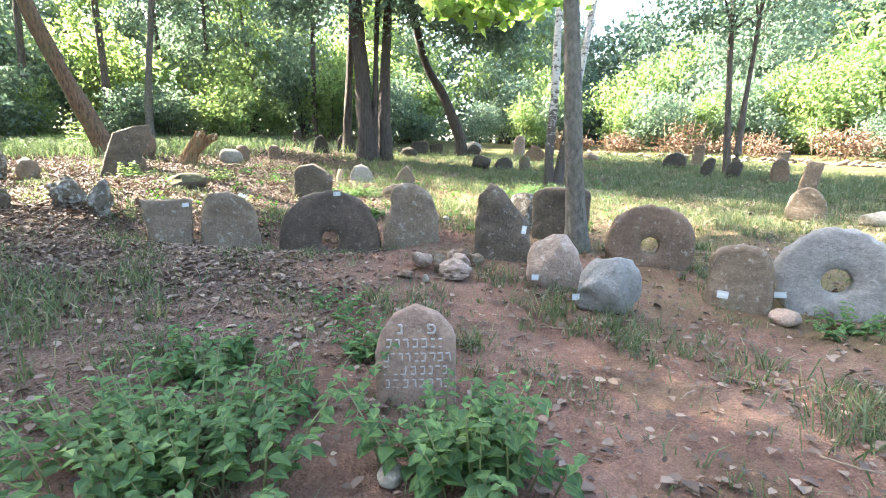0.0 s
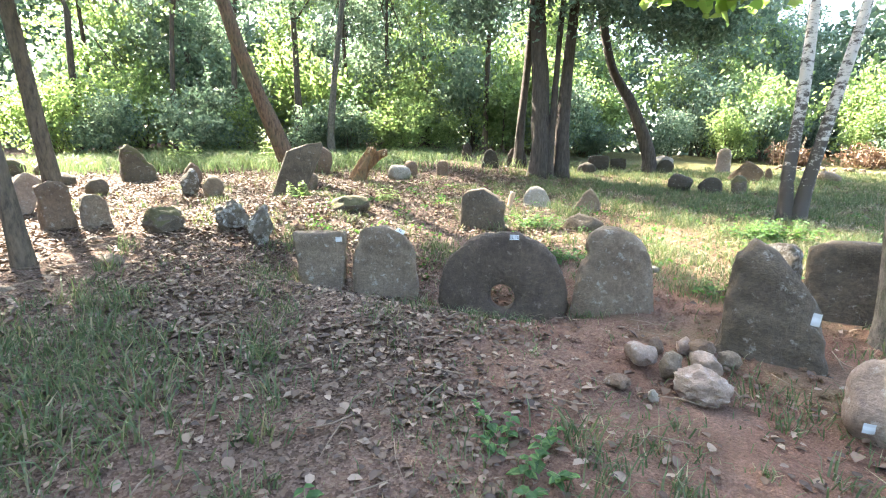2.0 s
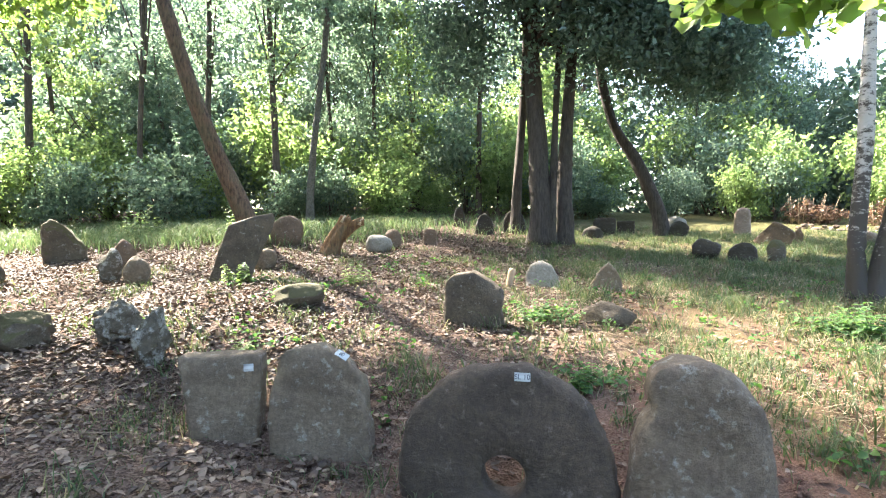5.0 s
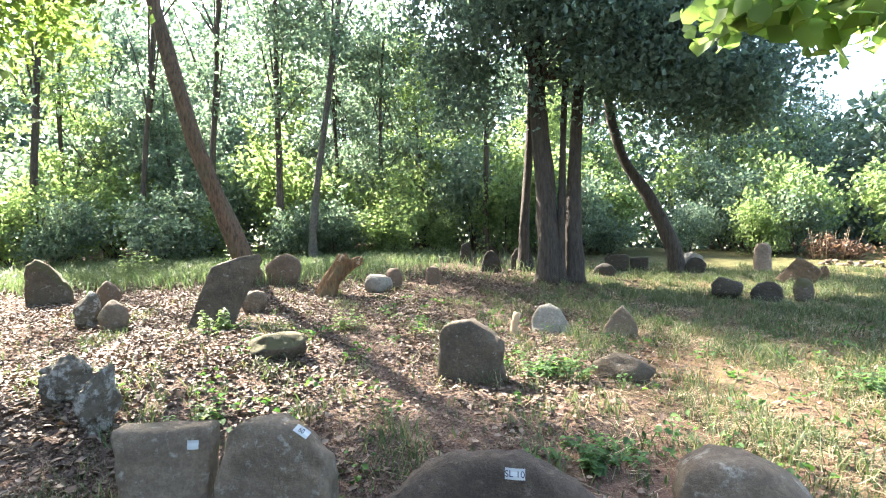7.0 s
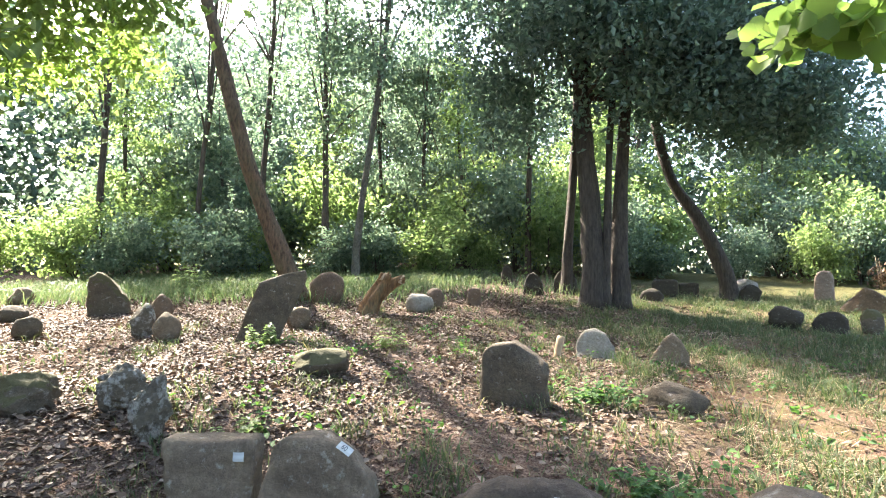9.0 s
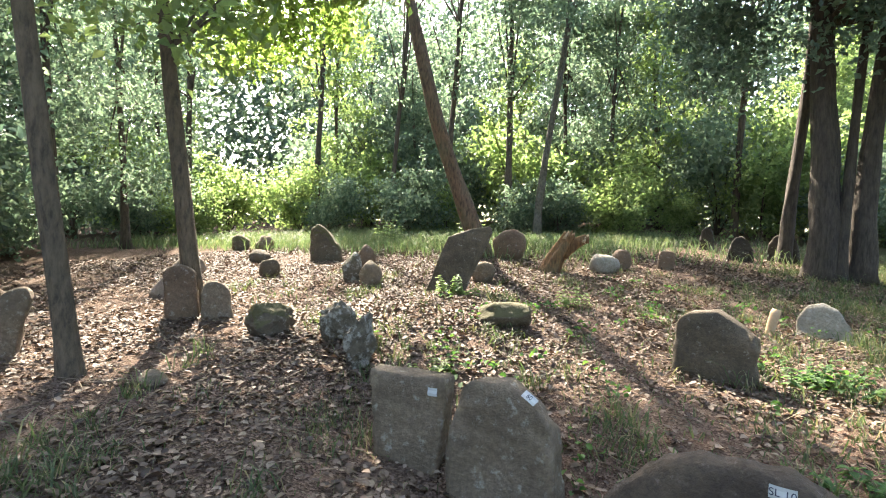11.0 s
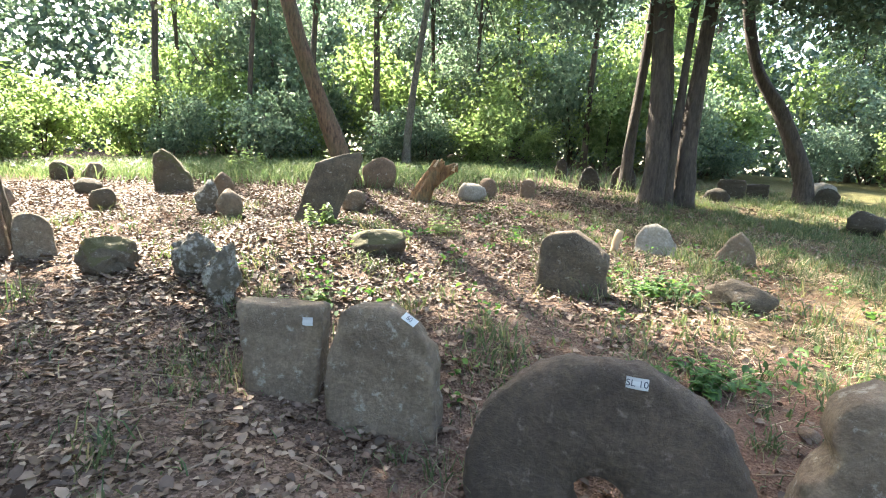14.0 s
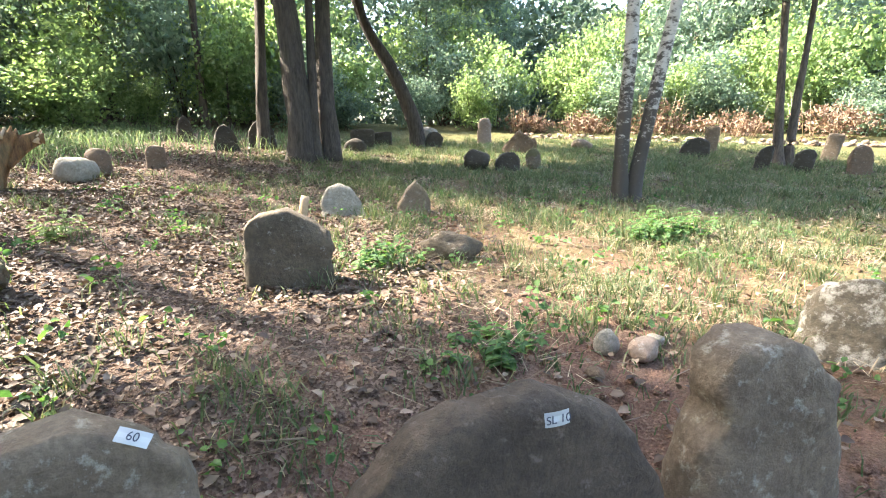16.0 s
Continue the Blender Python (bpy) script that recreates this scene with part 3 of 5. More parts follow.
slab("gravestone", "dark round-topped gravestone by the thick trunks", -3.94, 18.4, 0.69, 0.70, 0.22, -10, SHADE_TONED, 0, 0, 0.35, 0.35, 0, 1.9, 0.06, 5, 0.8, 26)
boulder("gravestone_boulder", "low dark gravestone in shade", -1.65, 17.95, 0.66, 0.36, 0.3, 0, SHADE_TONED, 27, 0.4, 1.4, 0, "gravestone", "gravestones")
slab("gravestone", "broad flat-topped dark gravestone", -1.4, 19.6, 0.69, 0.48, 0.22, 0, SHADE_TONED, 0, 0, 0.8, 0.8, 0, 5, 0, 5, 0.8, 28)
slab("gravestone", "low flat-topped dark gravestone", -0.79, 20.1, 0.53, 0.38, 0.22, 0, SHADE_TONED, 0, 0, 0.8, 0.8, 0, 5, 0, 5, 0.8, 29)
boulder("rock", "pale rock by a dark curved trunk", 0.65, 20.8, 0.75, 0.52, 0.4, 5, PALE, 30, 0.3, 0.8)
slab("gravestone", "dark tilted gravestone at a trunk's foot", 0.62, 19.7, 0.50, 0.46, 0.2, 5, SHADE_TONED, 20, 0, 0.6, 0.6, 0, 2, 0, 5, 0.8, 31)
slab("gravestone", "pinkish upright gravestone in the sun", 2.54, 20.95, 0.46, 0.82, 0.2, 12, PINK, 0, 0, 0.6, 0.7, 0.1, 2.2, 0.04, 5, 0.7, 32)
slab("gravestone", "brown slab tipped over on its side", 2.61, 18.2, 0.66, 0.60, 0.24, 15, BROWN, 38, 0, 0.7, 0.7, 0, 3, 0.04, 5, 0.9, 33)
boulder("gravestone_boulder", "gravestone in shade, the shade put into its dark colour", 0.79, 15.15, 0.64, 0.44, 0.3, 12, SHADE_TONED, 34, 0.3, 1.4, 0, "gravestone", "gravestones")
slab("gravestone", "dark rounded gravestone in shade", 1.43, 15.1, 0.54, 0.40, 0.22, 14, SHADE_TONED, 0, 0, 0.3, 0.5, 0.2, 1.8, 0, 5, 0.8, 35)
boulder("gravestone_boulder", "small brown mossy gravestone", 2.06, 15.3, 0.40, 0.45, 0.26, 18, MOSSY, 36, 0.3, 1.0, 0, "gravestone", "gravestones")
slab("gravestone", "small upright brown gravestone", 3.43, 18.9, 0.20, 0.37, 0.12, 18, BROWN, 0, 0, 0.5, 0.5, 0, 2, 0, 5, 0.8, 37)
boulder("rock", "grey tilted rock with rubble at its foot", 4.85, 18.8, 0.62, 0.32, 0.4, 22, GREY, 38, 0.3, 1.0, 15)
slab("gravestone", "dark low round gravestone in the grass", 6.98, 16.7, 0.72, 0.53, 0.24, 33, SHADE_TONED, 12, 0, 0.3, 0.6, 0.2, 1.8, 0.05, 5, 0.7, 39)
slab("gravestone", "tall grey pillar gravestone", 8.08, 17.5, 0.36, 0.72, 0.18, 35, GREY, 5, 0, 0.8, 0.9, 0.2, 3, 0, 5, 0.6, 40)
slab("gravestone", "dark tilted gravestone beside twin trunks", 6.95, 14.4, 0.31, 0.53, 0.16, 42, SHADE_TONED, 8, 0, 0.4, 0.8, 0.5, 2, 0, 5, 0.8, 41)
slab("gravestone", "dark gravestone before twin trunks", 7.35, 13.8, 0.36, 0.52, 0.16, 44, SHADE_TONED, 12, 0, 0.6, 0.8, 0.3, 2, 0, 5, 0.8, 42)
slab("gravestone", "pale grey leaning gravestone", 9.19, 14.9, 0.34, 0.70, 0.16, 46, GREY, 10, 0, 0.8, 0.9, 0.2, 3, 0, 5, 0.7, 43)
slab("gravestone", "round-topped brown gravestone in grass", 8.35, 13.4, 0.42, 0.60, 0.18, 32, BROWN, 0, 0, 0.4, 0.4, 0, 2, 0, 5, 0.6, 44)
slab("gravestone", "broad grey gravestone with sloping shoulders", 5.72, 8.35, 0.58, 0.55, 0.2, 30, GREY, 0, 3, 0.4, 0.4, -0.1, 1.8, 0.1, 5, 0.7, 45)
slab("gravestone", "narrow grey gravestone leaning behind a broad one", 5.9, 8.8, 0.26, 0.92, 0.14, 30, GREY, 10, 0, 0.9, 0.95, 0.2, 4, 0.04, 5, 0.6, 46)
boulder("rock", "low pale rock in the grass", 6.6, 8.0, 0.55, 0.22, 0.4, 36, PALE, 47, 0.3, 0.8)
boulder("rock", "small brown rock in the grass", 7.3, 8.4, 0.5, 0.2, 0.4, 36, BROWN, 48, 0.3, 0.9)

# ---- stones at the low x side ----
slab("gravestone", "brown slab gravestone leaning to one side", -7.0, 4.15, 0.24, 0.60, 0.22, -80, BROWN, 10, 0, 0.85, 0.8, 0, 3, 0.05, 5, 0.8, 50)
slab("gravestone", "grey slab gravestone leaning against another", -6.74, 4.3, 0.24, 0.63, 0.2, -80, GREY, 12, 0, 0.6, 0.9, 0.3, 2, 0.05, 5, 0.8, 51)
boulder("rock", "flat dark grey slab rock in leaf mould", -6.45, 3.56, 0.62, 0.13, 0.4, -88, DARK, 52, 0.3, 1.8)
boulder("rock", "dark flat-topped rock in leaf mould", -7.94, 3.42, 0.30, 0.19, 0.26, -90, DARK, 53, 0.3)
slab("gravestone", "broken mossy gravestone piece leaning over", -5.62, 4.0, 0.24, 0.46, 0.2, -86, MOSSY, -34, 6, 0.7, 0.5, -0.3, 1.3, 0.1, 6, 1.5, 54)
slab("gravestone", "pale pointed gravestone fragment lying over", -5.3, 4.12, 0.20, 0.40, 0.14, -86, GREY, -52, 8, 0.6, 0.7, 0.2, 1.2, 0.1, 6, 1.4, 154)
boulder("rock", "dark flat rock beside a broken gravestone", -5.75, 3.82, 0.42, 0.12, 0.3, -88, DARK, 155, 0.3, 1.8)
slab("gravestone", "pink granite slab leaning far over", -8.7, 6.2, 0.42, 0.66, 0.2, -72, PINK, 34, 0, 0.7, 0.8, 0, 3, 0.1, 5, 0.7, 55)
slab("gravestone", "brown gravestone at a trunk's foot", -7.22, 5.93, 0.36, 0.62, 0.24, -70, BROWN, -4, 0, 0.9, 0.7, 0, 3, 0.02, 5, 0.8, 56)
slab("gravestone", "grey gravestone leaning on a brown one", -6.93, 6.22, 0.34, 0.44, 0.18, -68, GREY, -3, 0, 0.9, 0.6, -0.3, 2, 0.1, 5, 0.7, 57)
boulder("rock", "dark rock with yellow-green moss", -5.92, 6.40, 0.60, 0.32, 0.42, -62, MOSSY, 58, 0.4, 1.6)
boulder("gravestone_boulder", "craggy lichen-white rock, one of a pair", -5.2, 6.75, 0.52, 0.40, 0.32, -56, LICHEN, 59, 0.4, 2.4, 6, "gravestone", "gravestones", 0.05)
boulder("gravestone_boulder", "tall lichen-white rock, one of a pair", -4.62, 6.62, 0.34, 0.48, 0.30, -52, LICHEN, 60, 0.4, 2.4, 0, "gravestone", "gravestones", 0.0)
boulder("rock", "brown mossy rock at the grass edge", -14.0, 9.35, 0.50, 0.43, 0.4, -66, MOSSY, 61, 0.3)
boulder("rock", "grey rock at the grass edge", -13.8, 9.9, 0.50, 0.38, 0.4, -64, GREY, 62, 0.3)
boulder("rock", "dark rock strewn with dead leaves", -9.3, 7.95, 0.38, 0.32, 0.3, -62, DARK, 63, 0.3)
slab("gravestone", "dark brown hunched gravestone in leaf litter", -10.6, 9.85, 0.68, 0.80, 0.38, -56, MOSSY, 0, 0, 0.86, 0.25, -0.55, 1.35, 0.02, 4.5, 1.3, 64)
boulder("gravestone_boulder", "pale lichen-spotted stone in sun", -8.05, 8.8, 0.40, 0.50, 0.26, -54, LICHEN, 65, 0.3, 1.7, 8, "gravestone", "gravestones", 0.3)
boulder("gravestone_boulder", "dark hunched stone behind a pale one", -8.85, 9.7, 0.36, 0.50, 0.3, -54, BROWN, 66, 0.3, 1.7, -6, "gravestone", "gravestones", 0.2)
boulder("gravestone_boulder", "small brownish round-topped stone", -7.4, 8.74, 0.38, 0.42, 0.28, -52, GREY, 67, 0.3, 0.8, 0, "gravestone", "gravestones", 0.2)
boulder("rock", "small grey stone flat in the leaves", -5.2, 5.1, 0.24, 0.13, 0.2, -70, GREY, 68, 0.3)
boulder("rock", "brown lump in grass behind twin stones", -11.2, 8.6, 0.5, 0.28, 0.4, -64, DARK, 69, 0.3)

# ---- cobbles ----
for seed, (label, x, y, w, h, d, mt) in enumerate((
        ("angular pinkish cobble in a small heap", -0.22, 5.07, 0.26, 0.16, 0.2, PINK), ("grey upright cobble in a small heap", -0.05, 4.93, 0.16, 0.19, 0.14, GREY),
        ("largest blocky pink cobble of a small heap", 0.12, 4.74, 0.42, 0.20, 0.30, PINK), ("small brown cobble in a small heap", -0.12, 5.32, 0.15, 0.12, 0.13, BROWN),
        ("small pinkish cobble at a heap's back", 0.08, 5.4, 0.17, 0.12, 0.15, PINK), ("brown blocky cobble in a small heap", 0.18, 5.3, 0.22, 0.16, 0.18, BROWN),
        ("grey cobble at a heap's back", 0.33, 5.26, 0.18, 0.12, 0.15, GREY), ("pinkish cobble wedged in a heap", 0.16, 5.06, 0.24, 0.17, 0.2, PINK),
        ("flat reddish stone beside a heap", -0.36, 4.72, 0.22, 0.07, 0.18, BROWN), ("small pale pebble beside a heap", -0.16, 4.62, 0.09, 0.07, 0.08, PALE),
        ("pale round cobble lying in sun", -0.42, 7.45, 0.17, 0.15, 0.16, PALE), ("pinkish cobble lying in sun", -0.24, 7.34, 0.22, 0.13, 0.16, PINK),
        ("small cobble lying on soil", -0.06, 7.5, 0.13, 0.07, 0.10, PALE), ("brown cobble lying on soil", -0.62, 7.2, 0.12, 0.06, 0.1, BROWN),
        ("reddish stone at a millstone's foot", 2.72, 3.95, 0.26, 0.12, 0.2, PINK), ("grey stone under nettles", -0.13, 1.96, 0.14, 0.07, 0.12, PALE))):
    boulder("cobble", label, x, y, w, h, d, seed * 30, mt, 80 + seed, 0.3, 2.0 if y > 4.5 and y < 6 else 0.8, 0, "stone", "cobbles")
slab("gravestone", "rough gravestone blotched pale and dark", 0.98, 7.2, 0.46, 0.54, 0.2, 48, LICHEN, 6, 4, 0.55, 0.8, 0.35, 1.8, 0.08, 5, 1.1, 95)

# ---- paper number slips ----
paper_tag(-1.33, 6.118, 0.755, 0.085, 0.045, -8, 5, 0, "SL 10")
paper_tag(-3.27, 6.245, 0.60, 0.075, 0.05, -10, 4, -5)
paper_tag(-2.60, 6.375, 0.705, 0.10, 0.045, -14, 40, 28, "60")
paper_tag(0.84, 5.435, 0.435, 0.05, 0.085, 14, 2, 8)
paper_tag(0.835, 4.535, 0.145, 0.075, 0.05, -25, 0, 12)
paper_tag(1.085, 4.015, 0.12, 0.085, 0.05, -35, 0, 8)
paper_tag(2.355, 4.225, 0.09, 0.085, 0.06, 20, 2, 4)
paper_tag(2.865, 4.28, 0.075, 0.10, 0.05, 8, 2, 0)

# ---- trees ----
def crown(name, seed, blobs, clumps, per, sigma, size, mat, parent, limbs_from=None, limb_mat=None, limb_r=0.05, limb_n=0, label=""):
    """Leaf clumps round the blobs, with bare limbs from the trunk out to some of the clumps."""
    rng = np.random.default_rng(seed)
    p, c = cloud(rng, blobs, clumps, per, sigma)
    ob = under(name, quads_mesh(name, leaves(rng, p, size), mat), parent, label)
    for i in range(limb_n):
        end = Vector(c[int(rng.integers(len(c)))])
        a = Vector(limbs_from[int(rng.integers(len(limbs_from)))])
        mid = a.lerp(end, 0.5) + Vector((0, 0, 0.12 * (end - a).length * (1 if end.z > a.z - 1 else -1)))
        v, f = tube(curve_points([a, mid, end], 5), [limb_r * (1 - k / 12) for k in range(11)], 6)
        under("limb", mesh_of("limb", v, f, limb_mat), parent)
    return ob


def tree_at(name, label, x, y):
    return empty(name, x, y, gz(x, y) - 0.08, label, "tree", "trees")


# leaning tree behind the tilted slab
t = tree_at("leaning_tree", "tall tree with a leaning mossy brown trunk", -8.96, 13.2)
bole("trunk", [(0, 0, 0), (-0.42, -0.36, 1.4), (-0.95, -0.82, 3.4), (-1.6, -1.33, 6.5), (-2.3, -1.8, 10), (-2.7, -2.1, 14)], 0.235, 0.09, BARK_RED, t, "", 1.35, 16, 1)
# The spread blobs near 11 m are added out of view to shade the foreground.
crown("crown", 11, [(-2.6, -2.2, 13.6, 2.8, 2.6, 2.6), (-4.0, -1.6, 11.0, 1.6, 1.3, 0.9), (0.6, -3.6, 10.8, 1.9, 1.7, 1.3), (-3.5, -4.2, 10.8, 3.2, 2.6, 1.5), (-6.0, -5.0, 11.0, 2.6, 2.4, 1.5), (-2.6, -1.9, 10.2, 2.0, 1.3, 1.0)], 1000, 24, 0.34, 0.16, LEAF, t, [(-2.2, -1.7, 9), (-2.5, -1.9, 11)], BARK_RED, 0.06, 9)

# thick clump of dark trunks under a dense low crown
t = tree_at("old_lime_tree", "old many-trunked tree with a dense dark hanging crown", -2.78, 16.1)
bole("trunk", [(0, 0, 0), (-0.05, 0.05, 2), (-0.22, 0.0, 5), (-0.1, 0.4, 9), (0, 0.5, 13)], 0.31, 0.10, BARK_DARK, t, "", 1.25, 16, 2)
bole("trunk", [(0.55, 0.25, 0.05), (0.56, 0.3, 2), (0.72, 0.5, 5), (1.2, 0.8, 10)], 0.24, 0.08, BARK_DARK, t, "", 1.35, 14, 3)
bole("trunk", [(-1.1, 2.1, 0.2), (-1.0, 2.1, 2), (-0.8, 2.2, 5), (-0.6, 2.0, 10)], 0.16, 0.08, BARK_DARK, t, "", 1.3, 14, 4)
bole("trunk", [(0.26, -0.1, 0.05), (0.30, 0.0, 1.5), (0.40, 0.2, 4.5), (0.8, 0.2, 9)], 0.12, 0.05, BARK_DARK, t, "", 1.3, 12, 5)
# The second-last blob is added above the view to shade the grass at high x.
crown("crown", 12, [(0.9, 0.6, 8.2, 3.6, 3.2, 3.6), (3.1, 1.2, 5.3, 2.3, 2.2, 1.8), (-2.0, -0.2, 7.2, 1.7, 2.0, 2.2), (1.6, -0.8, 5.2, 2.6, 1.7, 1.5), (0.2, 0.6, 12, 2.4, 2.4, 2.4), (4.2, 1.4, 4.7, 1.6, 1.7, 1.4), (3.0, 0.2, 7.2, 2.0, 1.8, 1.8), (-2.4, 0.4, 5.0, 1.3, 1.5, 1.3), (0.1, -1.5, 6.6, 2.3, 1.1, 1.7), (3.4, 0.7, 5.0, 2.0, 1.7, 1.5), (-0.5, -2.2, 9.8, 2.6, 2.0, 1.8), (2.6, -1.2, 10.5, 2.4, 2.0, 1.6)],
      2500, 26, 0.28, 0.14, LEAF_DARK, t, [(-0.2, 0.1, 5), (0, 0.3, 8), (0.9, 0.8, 6)], BARK, 0.06, 12, "dense dark green foliage")

t = tree_at("curved_tree", "slender dark tree with a curved leaning trunk", 0.25, 19.85)
bole("trunk", [(0, 0, 0), (-0.16, 0, 0.9), (-0.75, 0.0, 2.3), (-1.5, 0.05, 3.7), (-1.9, 0.2, 6.0), (-1.8, 0.3, 9)], 0.25, 0.09, BARK_DARK, t, "", 1.3, 14, 6)
crown("crown", 13, [(-1.2, 0.2, 8, 2.6, 2.4, 2.6), (0.8, 0.3, 6.2, 1.8, 1.8, 1.3)], 300, 30, 0.28, 0.13, LEAF_DARK, t, [(-1.8, 0.2, 6), (-1.85, 0.3, 7.5)], BARK, 0.05, 6)

# twin birch
t = tree_at("twin_birch", "twin-trunked white birch with a dark cracked foot", 2.3, 11.95)
bole("trunk", [(-0.06, 0, 0), (-0.10, 0.0, 0.8), (-0.02, 0.05, 2.2), (0.02, 0.1, 4.0), (0.25, 0.3, 8), (0.4, 0.4, 12)], 0.125, 0.05, BIRCH, t, "", 1.4, 14, 7)
bole("trunk", [(0.10, -0.05, 0), (0.20, -0.05, 0.8), (0.42, -0.12, 2.2), (0.68, -0.2, 4.0), (1.2, -0.3, 8), (1.5, -0.3, 11)], 0.12, 0.05, BIRCH, t, "", 1.4, 14, 8)
crown("crown", 14, [(0.6, 0.2, 10, 2.6, 2.6, 3.0), (1.6, -0.4, 7.4, 1.8, 1.8, 1.5)], 260, 26, 0.32, 0.11, LEAF, t, [(0.2, 0.3, 7), (1.2, -0.3, 8)], BIRCH, 0.035, 8)

# grey tree standing in the row, with a low leafy branch reaching out
t = tree_at("grey_tree", "grey-barked tree growing in the row of gravestones", 1.58, 6.12)
bole("trunk", [(0, 0, 0), (-0.06, 0.0, 0.8), (-0.2, 0.0, 2.6), (-0.28, 0.02, 5), (-0.2, 0.2, 9), (0.1, 0.3, 12)], 0.13, 0.05, BARK_GREY, t, "", 1.5, 14, 9)
bole("limb", [(-0.28, 0.05, 4.9), (-0.8, 0.9, 4.5), (-1.3, 1.7, 3.9), (-1.75, 2.2, 3.45)], 0.035, 0.008, BARK_GREY, t, "", 1.0, 8, 10)
bole("limb", [(-0.28, 0.05, 4.7), (-0.2, 1.1, 4.4), (-0.3, 2.2, 3.9), (-0.1, 2.9, 3.6)], 0.035, 0.008, BARK_GREY, t, "", 1.0, 8, 10)
for i, blob in enumerate(((-1.7, 2.2, 3.40, 0.35, 0.35, 0.18), (-1.2, 2.2, 3.38, 0.5, 0.4, 0.28), (-0.65, 2.3, 3.45, 0.5, 0.5, 0.3), (-0.1, 2.5, 3.5, 0.5, 0.5, 0.3), (-0.9, 1.9, 3.75, 0.7, 0.5, 0.25))):
    rgb = np.random.default_rng(150 + i)
    p, cc = cloud(rgb, [blob], 18, 5, 0.13)
    ends = [(blob[0] + 0.5, blob[1] - 0.3, blob[2] + 0.25), (blob[0] + 0.1, blob[1], blob[2] + 0.08), (blob[0] - 0.25, blob[1] + 0.2, blob[2] - 0.08)]
    v, f = tube(curve_points(ends, 4), [0.009 - 0.0008 * k for k in range(9)], 6)
    twig = under("leafy_twig", mesh_of("leafy_twig", v, f, BARK_GREY), t, "broad young leaves on a low branch")
    for leaf in oval(rgb, leaves(rgb, p, 0.15, flat=0.3, ratio=0.95)):
        under("leaf", hex_mesh("leaf", leaf[None], LEAF_TWIG), twig)
crown("crown", 16, [(0.0, 0.3, 10, 3.0, 3.0, 3.0), (1.6, 0.8, 7.6, 2.0, 2.0, 1.6), (-1.4, 1.2, 7.0, 1.6, 1.6, 1.2)], 300, 26, 0.34, 0.13, LEAF, t, [(-0.28, 0.1, 6), (-0.2, 0.2, 8)], BARK_GREY, 0.04, 8)

# twin trunks in the grass
t = tree_at("twin_tree", "young twin-trunked tree in the open grass", 7.8, 14.7)
bole("trunk", [(-0.10, 0, 0), (-0.15, 0.1, 1), (-0.28, 0.2, 3.6), (-0.4, 0.3, 7)], 0.13, 0.04, BARK, t, "", 1.4, 12, 11)
bole("trunk", [(0.12, 0, 0), (0.12, 0, 1), (0.20, 0, 2.6), (0.5, 0.1, 6.5)], 0.12, 0.04, BARK, t, "", 1.4, 12, 12)
crown("crown", 17, [(0, 0.1, 6.0, 2.8, 2.8, 2.2), (1.2, 0.3, 4.0, 1.6, 1.6, 0.9), (-1.4, 0.1, 4.3, 1.5, 1.5, 0.8)], 330, 26, 0.28, 0.13, LEAF, t, [(-0.3, 0.2, 4), (0.3, 0, 4)], BARK, 0.035, 8)

# two straight trees at the low x side
for i, (x, y, r, top, hh) in enumerate(((-5.82, 4.70, 0.09, (-0.05, -0.32), 13), (-7.48, 6.16, 0.13, (-0.05, -0.32), 14))):
    t = tree_at("straight_tree", "straight slender tree with grey-brown bark", x, y)
    k = top[0] / 3, top[1] / 3
    bole("trunk", [(0, 0, 0), (k[0], k[1], 1), (k[0] * 3, k[1] * 3, 3), (k[0] * 6, k[1] * 5, 6), (k[0] * 9, k[1] * 6, hh)], r, 0.045, BARK_BROWN, t, "", 1.35, 14, 20 + i)
    crown("crown", 21 + i, [(0, -0.5, 9.5, 2.8, 2.8, 3.2), (-1.4, 0.6, 5.3, 1.5, 1.5, 0.9), (0.9, -1.4, 4.9, 1.3, 1.3, 0.7), (-0.6, -1.6, 4.3, 1.0, 1.0, 0.5), (-0.3, 0.9, 3.3, 0.9, 0.7, 0.35), (0.2, -0.9, 3.4, 0.8, 0.7, 0.3)], 330, 26, 0.30, 0.14, LEAF_BRIGHT, t,
          [(k[0] * 4, k[1] * 4, 4.2), (k[0] * 5, k[1] * 5, 6)], BARK_GREY, 0.03, 9)
    low = ((0.5, 1.5, 4.7, 1.7, 0.9, 0.45), (-1.0, 0.4, 5.0, 1.2, 1.2, 0.5), (0.8, -0.6, 5.5, 1.5, 1.3, 0.5), (-0.6, 1.9, 5.6, 1.6, 1.0, 0.5), (1.4, 0.8, 6.2, 1.6, 1.4, 0.6), (-1.2, 1.9, 4.4, 1.2, 1.0, 0.4), (-0.2, 2.6, 6.5, 2.0, 1.2, 0.6), (-1.9, 1.2, 4.1, 1.0, 1.0, 0.35), (-0.2, 0.9, 4.1, 1.2, 0.8, 0.3)) if i else (
        (-0.9, 1.0, 4.3, 1.0, 0.9, 0.35), (0.3, 0.4, 5.2, 1.4, 1.0, 0.45), (-0.4, -0.8, 4.8, 1.3, 0.9, 0.4), (0.9, -0.2, 6.2, 1.5, 1.4, 0.6))
    crown("lower_crown", 41 + i, low, 170 + 370 * i, 17, 0.20, 0.125, LEAF_SUN, t, [(k[0] * 3, k[1] * 3, 3.2), (k[0] * 4, k[1] * 4, 4.2)], BARK_GREY, 0.022, 9, "sunlit yellow-green hanging branches")

